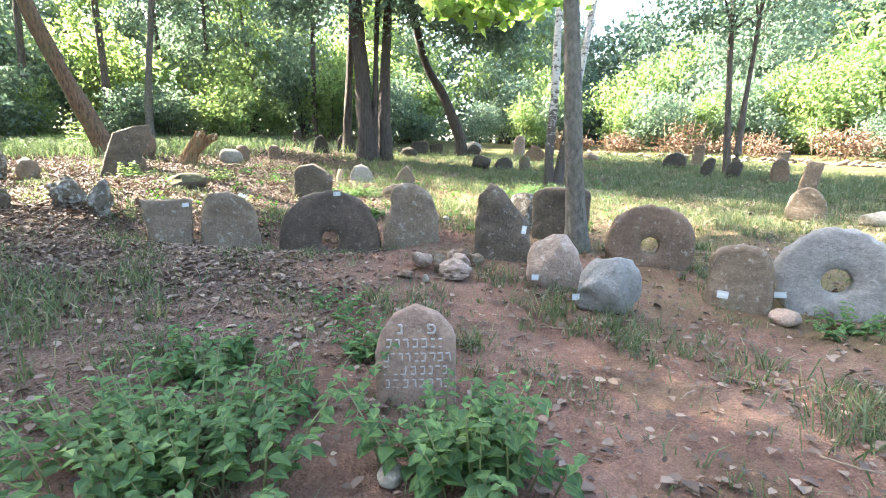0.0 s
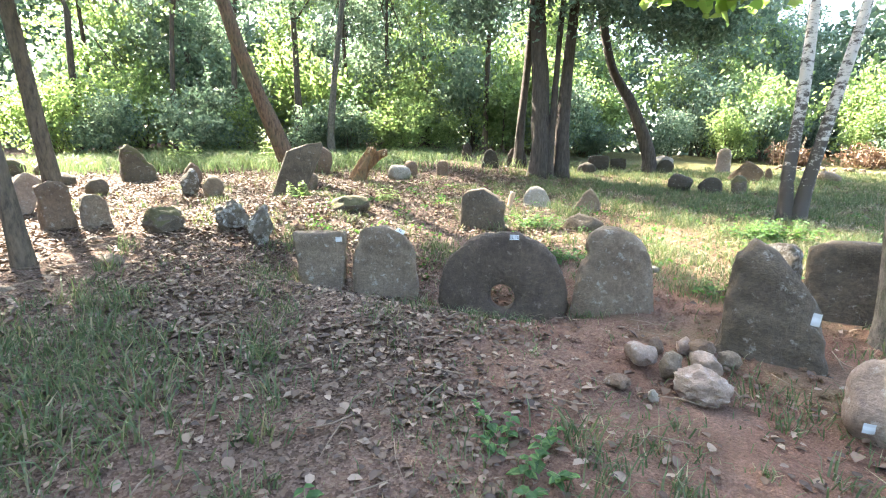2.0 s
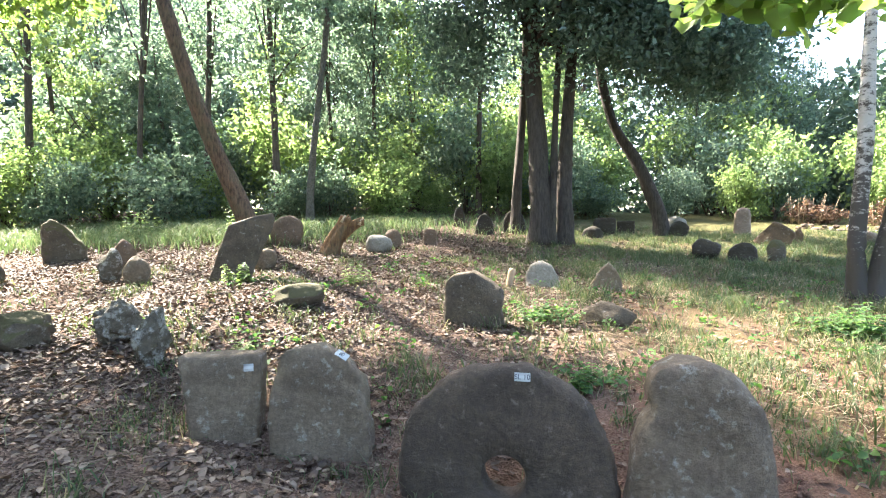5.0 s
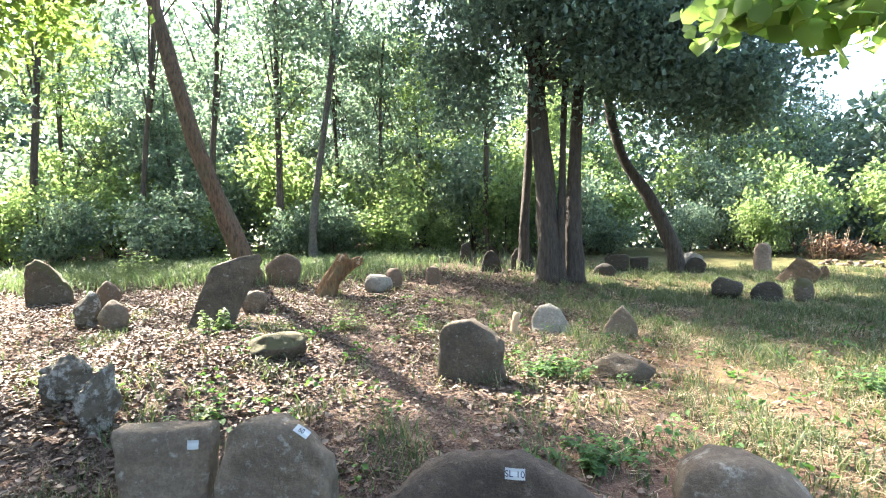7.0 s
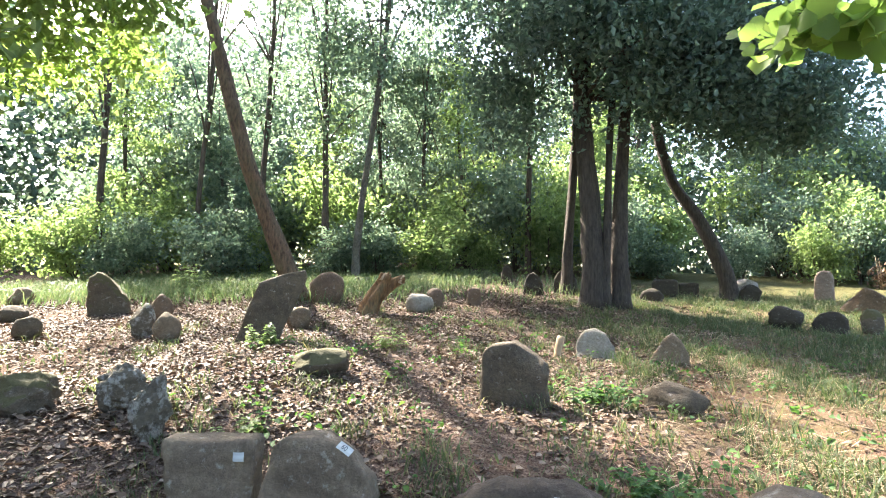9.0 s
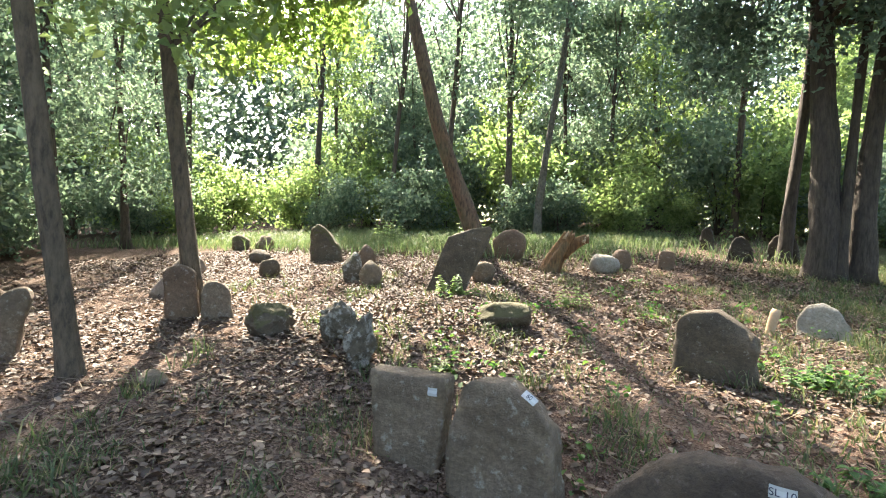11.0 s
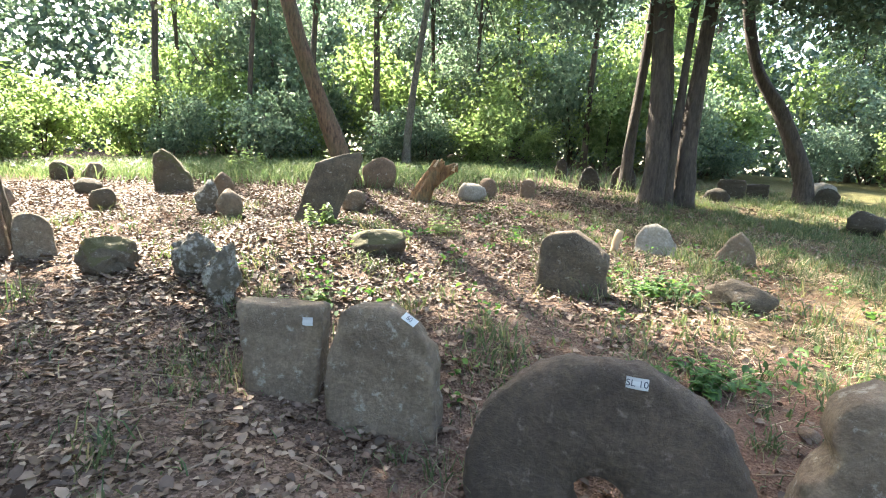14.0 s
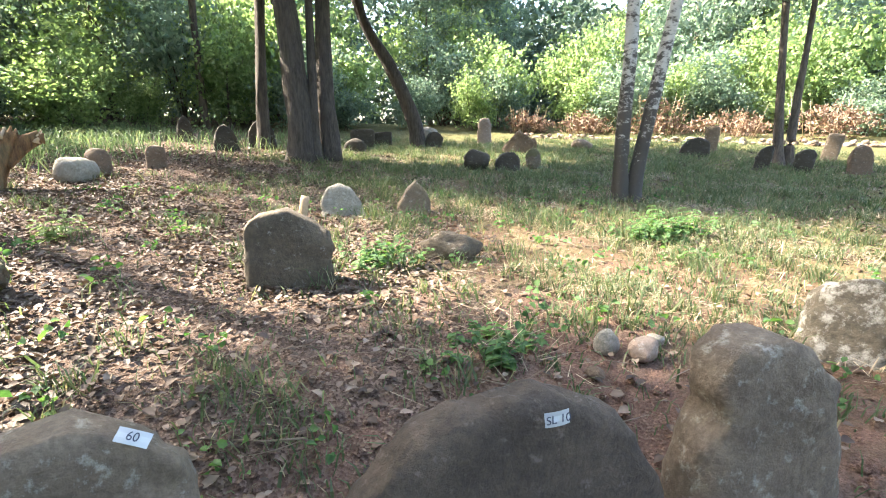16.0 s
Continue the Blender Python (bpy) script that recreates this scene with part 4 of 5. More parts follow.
# ---- woods ----
def wood_tree(seed, tall, mat, bark, clumps=300, per=24, size=0.21):
    """A tree leafy nearly to the ground: a slim trunk, tiers of drooping boughs and a loose top."""
    rng = random.Random(seed)
    t = empty("woodland_tree", 0, 0, -60, "tall broad-leaved woodland tree", "tree", "woodland trees")
    bend = [rng.uniform(-0.5, 0.5) for _ in range(4)]
    pts = [(0, 0, 0), (bend[0] * 0.3, bend[1] * 0.3, tall * 0.25), (bend[0], bend[1], tall * 0.6), (bend[2] + bend[0], bend[3] + bend[1], tall * 0.95)]
    bole("trunk", pts, 0.09 + 0.006 * tall, 0.04, bark, t, "", 1.4, 10, seed)
    blobs = [(bend[0], bend[1], tall * 0.82, 1.7, 1.7, tall * 0.16)]
    for i in range(15):
        a, q = i * 2.4 + rng.uniform(-0.5, 0.5), 0.13 + 0.65 * i / 14
        d = rng.uniform(1.1, 2.3) * (1.15 - 0.5 * q)
        w = rng.uniform(0.9, 1.5)
        blobs.append((d * math.cos(a), d * math.sin(a), tall * q, w, w, rng.uniform(0.5, 0.95)))
    crown("crown", seed, blobs, clumps, per, 0.33, size, mat, t, [pts[1], pts[2], (bend[0] * 0.7, bend[1] * 0.7, tall * 0.45)], bark, 0.04, 8)
    return t


def shrub(seed, wide, tall, mat, label):
    rng = random.Random(seed)
    t = empty("shrub", 0, 0, -60, label, "shrub", "shrubs")
    blobs = []
    for i in range(7):
        a = rng.uniform(0, 6.28)
        d = rng.uniform(0.1, 0.6) * wide / 2
        blobs.append((d * math.cos(a), d * math.sin(a), tall * rng.uniform(0.28, 0.8), wide * 0.28, wide * 0.28, tall * 0.24))
    for i in range(5):
        b = blobs[i]
        v, f = tube(curve_points([(0.1 * i - 0.2, 0.05 * i, -0.1), (b[0] * 0.4, b[1] * 0.4, b[2] * 0.5), b[:3]], 4), [0.03 - 0.0025 * k for k in range(9)], 6)
        under("stem", mesh_of("stem", v, f, BARK), t)
    rng2 = np.random.default_rng(seed)
    p, c = cloud(rng2, blobs, 170, 20, 0.26)
    p = p[p[:, 2] > 0.02]
    quads = [leaves(rng2, p, 0.14)]
    for i in range(10):
        b = blobs[i % 7]
        a = rng.uniform(0, 6.28)
        end = Vector((b[0] + b[3] * math.cos(a), b[1] + b[4] * math.sin(a), b[2] + b[5] * rng.uniform(0.6, 1.7)))
        v, f = tube(curve_points([b[:3], (Vector(b[:3]) + end) / 2 + Vector((0, 0, 0.15)), end], 3), [0.012 - 0.0013 * k for k in range(7)], 5)
        under("twig", mesh_of("twig", v, f, STEM), t)
        q = np.array([Vector(b[:3]).lerp(end, k / 13) for k in range(4, 15)])
        q = np.repeat(q, 3, 0) + rng2.normal(size=(33, 3)) * 0.06
        quads.append(leaves(rng2, q, 0.13))
    under("foliage", quads_mesh("foliage", np.concatenate(quads), mat), t)
    return t


TREES = [wood_tree(101, 14, LEAF, BARK), wood_tree(102, 16, LEAF_DARK, BARK), wood_tree(103, 12, LEAF, BARK_GREY), wood_tree(104, 15, LEAF_BRIGHT, BARK), wood_tree(105, 13, LEAF, BARK, 380, 22, 0.14)]
SHRUBS = [shrub(201, 3.4, 3.2, LEAF, "dense green shrub at the wood's edge"), shrub(202, 3.0, 2.6, LEAF_BRIGHT, "bright sunlit green shrub"),
          shrub(203, 3.8, 4.0, LEAF_DARK, "tall dark shrub in shade"), shrub(204, 2.4, 1.8, LEAF, "low green shrub among the trees")]
EDGE = [(-8.0, -6.0), (-10.2, 0.8), (-13.5, 3.5), (-18.2, 7.0), (-18.0, 12.0), (-13.5, 16.8), (-8.5, 20.0), (-3.5, 23.3), (2.0, 25.5), (7.5, 25.0), (12.5, 22.0), (18.0, 18.5), (22.0, 12.0)]


def along(points, s):
    """The place at share s of the line through the points, and the way out of the clearing there."""
    d = [math.dist(a, b) for a, b in zip(points, points[1:])]
    q = s * sum(d)
    for (ax, ay), (bx, by), step in zip(points, points[1:], d):
        if q <= step:
            k = q / step
            return ax + (bx - ax) * k, ay + (by - ay) * k, -(by - ay) / step, (bx - ax) / step
        q -= step
    return *points[-1], -0.5, 0.8


rng = random.Random(5)


def lit(x, y, h):
    """Whether a crown of that height would shade the sunlit middle of the clearing."""
    sx, sy = x - SUN_DIR.x / SUN_DIR.z * h, y - SUN_DIR.y / SUN_DIR.z * h
    return ((sx + 3.5) / 6.0) ** 2 + ((sy - 10.0) / 3.6) ** 2 < 1


def plant(proto, x, y, scale):
    if proto in TREES and any(lit(x, y, 15 * scale * q) for q in (0.4, 0.7)):
        scale = min(scale, 0.68)
    c = copy_thing(proto, pose(x, y, gz(x, y) - 0.05, 0, 0, rng.uniform(0, 360)))
    c.scale = (scale, scale, scale * rng.uniform(0.85, 1.2))
    return c


# edge shrubs, sunlight put into some by a brighter leaf colour, taller ones behind, then the trees
for i in range(34):
    x, y, nx, ny = along(EDGE, (i + rng.uniform(0.2, 0.8)) / 34)
    out = rng.uniform(0.4, 1.8)
    sunny = x > 1 or (-9 < x < -2 and rng.random() < 0.5)
    plant(SHRUBS[0] if x > 1 and i % 2 else SHRUBS[1] if sunny else rng.choice((SHRUBS[0], SHRUBS[1], SHRUBS[0])), x + nx * out, y + ny * out, rng.uniform(0.6, 1.05))
for i in range(24):
    x, y, nx, ny = along(EDGE, (i + rng.uniform(0.2, 0.8)) / 24)
    out = rng.uniform(2.8, 4.6)
    plant(rng.choice((SHRUBS[0], SHRUBS[1], SHRUBS[1])), x + nx * out, y + ny * out, rng.uniform(1.1, 1.7))
for i in range(26):
    x, y, nx, ny = along(EDGE, (i + rng.uniform(0.1, 0.9)) / 26)
    out = rng.uniform(5.0, 8.0) + (2.5 if x > 3 else 0)
    plant(TREES[2] if x > 1 else rng.choice((TREES[0], TREES[2], TREES[3])), x + nx * out, y + ny * out, rng.uniform(0.6, 0.9) if x < 3 else rng.uniform(0.5, 0.75))
for i in range(20):
    x, y, nx, ny = along(EDGE, (i + rng.uniform(0.2, 0.8)) / 20)
    out = rng.uniform(8.0, 10.0)
    plant(rng.choice((SHRUBS[0], SHRUBS[1], SHRUBS[0])), x + nx * out, y + ny * out, rng.uniform(1.8, 2.4))
for i in range(26):
    x, y, nx, ny = along(EDGE, (i + rng.uniform(0.1, 0.9)) / 26)
    out = rng.uniform(10, 15)
    plant(rng.choice(TREES[:4]), x + nx * out, y + ny * out, rng.uniform(0.8, 1.1) if x < 3 else rng.uniform(0.6, 0.9))
# far woods that close the view between the near trunks
rgf = np.random.default_rng(77)
nf = 130000
af, rf = rgf.uniform(radians(-20), radians(220), nf), rgf.uniform(36, 48, nf)
xf, yf = -2 + rf * np.cos(af), 4 + rf * np.sin(af)
zf = height(xf, yf) + (rgf.random(nf) ** 1.1) * (18 - 9 * np.clip((1.62 - af) / 0.5, 0, 1) + 3 * np.sin(af * 9) + 2 * np.sin(af * 23))
ob = new("far_woods", quads_mesh("far_woods", leaves(rgf, np.stack([xf, yf, zf], 1), 0.52), LEAF_FAR))
tagged(ob, "distant green woodland closing the view", "woods", "", "stuff")
# dark thicket behind the obelisk
for x, y, s in ((-11.6, 1.4, 0.75), (-12.6, 3.6, 0.85), (-14.8, 5.6, 0.7), (-17.0, 7.4, 0.75), (-11.4, -1.4, 0.8), (-14.5, 1.6, 0.9), (-17.5, 4.6, 0.9)):
    plant(TREES[4], x, y, s)
for x, y, s in ((-10.6, 0.2, 1.15), (-11.6, 2.4, 1.2), (-13.0, 3.8, 1.1), (-10.4, -2.2, 1.3)):
    plant(SHRUBS[2], x, y, s)
# unseen woods added behind the walker to block sky light from the stone fronts
for i in range(9):
    a = radians(195 + i * 19)
    plant(TREES[i % 4], 15 * math.cos(a), 1 + 14 * math.sin(a), rng.uniform(0.8, 1.0))
for i in range(8):
    a = radians(200 + i * 20)
    plant(SHRUBS[i % 4], 12 * math.cos(a), 1 + 12 * math.sin(a), 1.4)
for proto in TREES + SHRUBS:
    for o in (*proto.children_recursive, proto):
        bpy.data.objects.remove(o)

t = tree_at("thin_tree", "thin leaning tree at the wood's edge", -10.7, 17.8)
bole("trunk", [(0, 0, 0), (0.05, 0.1, 2), (0.75, 0.5, 8.2), (1.1, 0.8, 13)], 0.15, 0.06, BARK_GREY, t, "", 1.3, 12, 30)
crown("crown", 31, [(1.0, 0.7, 12, 2.6, 2.4, 2.4), (2.6, 0.4, 9.4, 1.9, 1.7, 1.2), (-0.8, 0.8, 8.6, 1.6, 1.5, 1.0), (1.2, -0.6, 7.2, 1.3, 1.2, 0.7), (3.6, 1.4, 11.0, 2.0, 1.8, 1.4)], 420, 24, 0.34, 0.17, LEAF, t, [(0.6, 0.4, 7), (0.8, 0.5, 9)], BARK_GREY, 0.04, 9)
for x, y, dx, r in ((-14.8, 17.6, 0.3, 0.15), (-12.6, 18.6, -0.2, 0.17), (-19.0, 14.4, 0.2, 0.16), (-19.6, 9.8, -0.3, 0.14), (-16.4, 16.2, 0.5, 0.11), (-6.4, 23.2, 0.2, 0.14)):
    t = tree_at("edge_tree", "tall slender tree rising behind the shrubs", x, y)
    bole("trunk", [(0, 0, 0), (dx * 0.2, 0, 3), (dx, 0.1, 8), (dx * 1.2, 0.2, 13)], r, 0.05, BARK, t, "", 1.3, 10, int(x * 7))
    crown("crown", int(abs(x) * 10), [(dx, 0, 11.5, 2.6, 2.6, 3.0), (dx - 1.2, 0.4, 8, 1.6, 1.5, 1.0), (dx + 1.3, 0.2, 7.0, 1.5, 1.4, 0.9), (dx, -0.6, 5.6, 1.3, 1.2, 0.8)], 50 if x < -14 else 220, 22, 0.34, 0.19, LEAF, t, [(dx * 0.6, 0.1, 5), (dx, 0.1, 8)], BARK, 0.04, 8)

# ---- stump, stick, obelisk ----
t = empty("broken_stump", -6.5, 12.42, gz(-6.5, 12.42) - 0.05, "rotten orange-brown leaning stump with a forked top", "tree stump", "", 0)
v, f = tube(curve_points([(-0.04, -0.03, 0), (0.05, 0.03, 0.3), (0.18, 0.12, 0.58), (0.28, 0.18, 0.80)], 7), [0.18 * (1.22 - 0.22 * min(1, k / 6)) * (1 - 0.016 * k) for k in range(22)], 20, 0.9, 4)
under("trunk", mesh_of("trunk", v, f, ROTTEN), t)
v, f = tube(curve_points([(0.14, 0.09, 0.42), (0.34, 0.22, 0.62), (0.54, 0.35, 0.74)], 6), [0.12 - 0.004 * k for k in range(13)], 14, 0.8, 9)
under("fork", mesh_of("fork", v, f, ROTTEN), t)
rngs = np.random.default_rng(3)
for cx, cy, cz, n, rr in ((0.28, 0.18, 0.80, 7, 0.09), (0.54, 0.35, 0.74, 4, 0.04)):
    for i in range(n):
        a = 6.28 * i / n
        up = 0.02 + 0.07 * float(rngs.random())
        v, f = tube([(cx + rr * math.cos(a) - 0.04, cy + rr * math.sin(a) - 0.03, cz - 0.1), (cx + rr * 0.8 * math.cos(a), cy + rr * 0.8 * math.sin(a), cz + up)], [0.05, 0.012], 6)
        under("splinter", mesh_of("splinter", v, f, WOOD_PALE if i % 2 else ROTTEN), t, "pale broken wood" if i % 2 else "")
v, f = tube(curve_points([(0, 0, -0.05), (0.02, 0, 0.1), (0.06, 0.02, 0.28)], 4), [0.05, 0.048, 0.047, 0.046, 0.045, 0.044, 0.045, 0.046, 0.04], 10, 0.4)
ob = new("sawn_branch", mesh_of("sawn_branch", v, f, WOOD_PALE))
ob.matrix_world = pose(-2.45, 10.85, gz(-2.45, 10.85))
tagged(ob, "short pale barkless branch end stuck in the ground", "branch")


def frustum(bm, w0, d0, w1, d1, z0, z1):
    q = [bm.verts.new((sx * w / 2, sy * d / 2, z)) for w, d, z in ((w0, d0, z0), (w1, d1, z1)) for sx, sy in ((-1, -1), (1, -1), (1, 1), (-1, 1))]
    for a, b in ((0, 1), (1, 2), (2, 3), (3, 0)):
        bm.faces.new((q[a], q[b], q[b + 4], q[a + 4]))
    bm.faces.new(q[3::-1])
    bm.faces.new(q[4:])


t = empty("obelisk_gravestone", -6.72, 2.68, gz(-6.72, 2.68), "dressed grey granite obelisk gravestone on a pale base", "gravestone", "gravestones", 76)
bm = bmesh.new()
frustum(bm, 0.36, 0.22, 0.245, 0.15, 0.08, 1.17)
frustum(bm, 0.245, 0.15, 0.14, 0.08, 1.171, 1.28)
bmesh.ops.bevel(bm, geom=bm.edges[:], offset=0.004, segments=2, affect="EDGES")
part("shaft", bm, POLISHED, t)
bm = bmesh.new()
frustum(bm, 0.46, 0.32, 0.45, 0.31, -0.1, 0.08)
bmesh.ops.bevel(bm, geom=bm.edges[:], offset=0.01, segments=2, affect="EDGES")
part("base", bm, PALE, t, "pale cast base")

# ---- low wall and dry bank beyond the grass ----
def rubble_wall():
    line = [(4.6, 23.0), (8.5, 20.6), (12.5, 18.0), (18.0, 15.0)]
    rg = random.Random(8)
    wall = empty("rubble_wall", 10, 19.5, 0, "low pale rubble stone wall at the clearing's edge", "wall")
    protos = []
    for k in range(6):
        bm = bmesh.new()
        bmesh.ops.create_icosphere(bm, subdivisions=2, radius=1)
        for vv in bm.verts:
            vv.co *= 1 + 0.25 * noise.noise(vv.co * 1.4 + Vector((k * 7, 0, 0)))
        me = bpy.data.meshes.new("stone")
        bm.to_mesh(me)
        bm.free()
        me.materials.append((PINK, BROWN, GREY)[k % 3])
        protos.append(me)
    for i in range(290):
        x, y, nx, ny = along(line, rg.random())
        row = rg.choice((0, 0, 1))
        x, y = x + nx * rg.uniform(-0.25, 0.25), y + ny * rg.uniform(-0.25, 0.25)
        s = rg.uniform(0.045, 0.10)
        o = under("stone", rg.choice(protos), wall)
        o.matrix_local = pose(x - 10, y - 19.5, gz(x, y) + 0.025 + row * 0.09, rg.uniform(-20, 20), rg.uniform(-20, 20), rg.uniform(0, 360)) @ Matrix.Diagonal((s * 1.4, s, s * 0.8, 1))


rubble_wall()


def brushwood(x, y, w, h, seed, label):
    rg = np.random.default_rng(seed)
    t2 = empty("dry_brush", x, y, gz(x, y), label, "brushwood", "dry brush")
    p, c = cloud(rg, [(0, 0, h * 0.45, w / 2, w / 2.5, h * 0.5), (w * 0.3, 0, h * 0.3, w / 3, w / 3, h * 0.35)], 55, 14, 0.20)
    p = p[p[:, 2] > 0]
    under("foliage", quads_mesh("foliage", leaves(rg, p, 0.16, ratio=0.35), RUST), t2)
    for i in range(14):
        a, b = rg.normal(size=2) * w * 0.22
        v2, f2 = tube([(a, b, -0.05), (a * 1.4 + 0.1, b * 1.4, h * (0.7 + 0.6 * float(rg.random())))], [0.012, 0.004], 5)
        under("stalk", mesh_of("stalk", v2, f2, WOOD_PALE), t2)


for i, (x, y, w, h) in enumerate(((7.4, 24.2, 2.0, 0.8), (9.7, 22.6, 2.8, 1.2), (11.9, 21.4, 2.6, 0.9), (14.4, 19.6, 2.4, 1.3), (17.2, 18.0, 2.6, 0.7), (5.4, 25.0, 1.5, 0.9))):
    brushwood(x, y, w, h, 300 + i, "heap of dry rust-brown brushwood behind the wall")


# ---- weeds ----
def weed(name, label, x, y, wide, tall, stems, size, mat, seed, category="weed"):
    """A clump of upright stems with pairs of toothed leaves."""
    rg = np.random.default_rng(seed)
    t2 = empty(name, x, y, gz(x, y), label, category, "weeds")
    quads = []
    for s in range(stems):
        bx, by = rg.normal(size=2) * wide * 0.27
        hh = tall * (0.5 + 0.6 * float(rg.random()))
        lx, ly = bx * 0.35 + rg.normal() * 0.05, by * 0.35 + rg.normal() * 0.05
        v2, f2 = tube([(bx, by, -0.04), (bx + lx * 0.5, by + ly * 0.5, hh * 0.6), (bx + lx, by + ly, hh)], [0.005, 0.004, 0.002], 5)
        under("stem", mesh_of("stem", v2, f2, STEM), t2)
        for k in range(5):
            q = 0.3 + 0.7 * k / 4
            ang = rg.random() * 6.28
            for side in (0, math.pi):
                d = np.array([math.cos(ang + side), math.sin(ang + side), 0.15 - 0.5 * float(rg.random())])
                n = np.cross(d, [0, 0, 1.0])
                n /= np.linalg.norm(n)
                L = size * (1.1 - 0.55 * q) * (0.8 + 0.5 * float(rg.random()))
                a = np.array([bx + lx * q, by + ly * q, hh * q])
                m1, m2, e = a + d * L * 0.35, a + d * L * 0.75 - [0, 0, 0.04 * L], a + d * L - np.array([0, 0, 0.18 * L])
                up = np.array([0, 0, 0.10 * L])
                quads += [[a, m1 + n * L * 0.40 + up, m2, m1], [a, m1, m2, m1 - n * L * 0.40 + up], [m1 + n * L * 0.40 + up, m2 + n * L * 0.26 + up, e, m2], [m1 - n * L * 0.40 + up, m2, e, m2 - n * L * 0.26 + up]]
    under("leaves", quads_mesh("leaves", np.array(quads), mat), t2)


weed("nettle_clump", "clump of broad-leaved green nettles before a gravestone", 0.17, 2.05, 0.55, 0.38, 62, 0.088, WEED, 401)
weed("nettle_clump", "spreading clump of green nettles on the path side", -1.0, 1.95, 0.88, 0.36, 88, 0.088, WEED, 402)
weed("nettle_clump", "thin green nettles in bare soil", -1.25, 2.75, 0.45, 0.24, 14, 0.10, WEED, 403)
weed("nettle_clump", "thin green nettles near a gravestone", -0.45, 3.05, 0.30, 0.25, 9, 0.09, WEED, 404)
weed("ground_elder", "low leafy weeds at a birch's foot", 1.75, 9.9, 0.75, 0.30, 26, 0.10, WEED, 405)
weed("ground_elder", "low leafy weeds trailing in grass", 1.25, 9.75, 0.6, 0.24, 20, 0.10, WEED, 406)
weed("seedling_clump", "bright green seedlings before a leaning slab", -5.5, 8.7, 0.35, 0.26, 10, 0.11, LEAF_BRIGHT, 407)
weed("seedling_clump", "green seedlings in the leaf litter", -4.5, 10.0, 0.3, 0.30, 7, 0.10, LEAF_BRIGHT, 408)
weed("seedling_clump", "low green weeds beside an upright gravestone", -1.75, 9.2, 0.55, 0.22, 20, 0.09, WEED, 409)
weed("seedling_clump", "low green weeds in shaded soil", -1.1, 7.5, 0.5, 0.15, 14, 0.09, WEED, 410)
weed("seedling_clump", "small green weeds in the litter", -4.0, 7.0, 0.3, 0.14, 6, 0.08, LEAF_BRIGHT, 411)
weed("seedling_clump", "green weeds in bare soil", -0.75, 3.8, 0.4, 0.14, 8, 0.08, WEED, 412)
weed("seedling_clump", "young leafy shoots at the grass edge", -11.2, 15.2, 0.8, 0.9, 12, 0.16, LEAF_BRIGHT, 413)
weed("seedling_clump", "young leafy shoots at the grass edge", -13.2, 13.6, 0.8, 0.8, 12, 0.16, LEAF_BRIGHT, 414)
weed("seedling_clump", "weeds at a millstone's foot", 3.1, 3.75, 0.4, 0.2, 12, 0.08, WEED, 415)

# ---- leaf litter, grass ----
def soft(v, lo, hi):
    return np.clip((v - lo) / (hi - lo), 0, 1)


def patches(x, y, s, seed):
    return 0.5 + 0.5 * (np.sin(x * s + seed) * np.cos(y * s * 1.3 + seed * 2) * 0.6 + np.sin(x * s * 2.3 + y * s * 1.7 + seed * 3) * 0.4)


rg = np.random.default_rng(51)
n = 340000
x, y = rg.uniform(-14, 9, n), rg.uniform(0.2, 18, n)
dens = np.maximum(soft(-x, 0.0, 1.9) * soft(y + 0.3 * x, 0.6, 3.5), 0.17) * (0.22 + 0.78 * soft(patches(x, y, 1.1, 1.0) + 0.25 * (patches(x, y, 3.7, 6.0) - 0.5), 0.1, 0.75)) * (1 - 0.92 * np.exp(-((x + 0.9) / 2.9) ** 4 - ((y - 5.95) / 0.85) ** 2)) * (1 - 0.8 * np.exp(-((x + 0.4) / 1.3) ** 2 - ((y - 7.6) / 1.0) ** 2))
dens *= (1 - 0.85 * np.exp(-((x + 8.6) / 1.5) ** 2 - ((y - 5.7) / 0.8) ** 2)) * (1 - 0.5 * soft(y, 12, 18)) * (1 - 0.7 * soft(-x - 3.6, 0, 1.5) * soft(4.0 - y, 0, 1.2))
k = rg.random(n) < dens
x, y = x[k], y[k]
c = np.stack([x, y, height(x, y) + 0.012 + 0.025 * rg.random(len(x))], 1)
ob = new("leaf_litter", hex_mesh("leaf_litter", oval(rg, leaves(rg, c, 0.042 + 0.026 * rg.random(len(c)) ** 2, flat=0.78, ratio=0.62, crease=0.65), 1.0), DEAD))
tagged(ob, "scattered dry brown and tan fallen leaves", "fallen leaves", "", "stuff")


def sticks(n):
    """Short dead twigs strewn over litter and soil."""
    rs = random.Random(91)
    vs, fs = [], []
    for _ in range(n):
        x0, y0, a = rs.uniform(-7, 2.5), rs.uniform(2.2, 10.5), rs.uniform(0, 6.28)
        length, bend = rs.uniform(0.07, 0.34), rs.uniform(-0.25, 0.25)
        pts = []
        for q in (0, 0.5, 1):
            px, py = x0 + length * q * math.cos(a + bend * q), y0 + length * q * math.sin(a + bend * q)
            pts.append((px, py, gz(px, py) + 0.035 + 0.02 * rs.random()))
        r = rs.uniform(0.002, 0.006)
        v2, f2 = tube(pts, [r, r * 0.9, r * 0.5], 5)
        fs += [tuple(k2 + len(vs) for k2 in q) for q in f2]
        vs += v2
    ob2 = new("fallen_twigs", mesh_of("fallen_twigs", vs, fs, STICK))
    tagged(ob2, "thin dry grey-brown twigs strewn on the litter", "twigs", "", "stuff")


sticks(420)


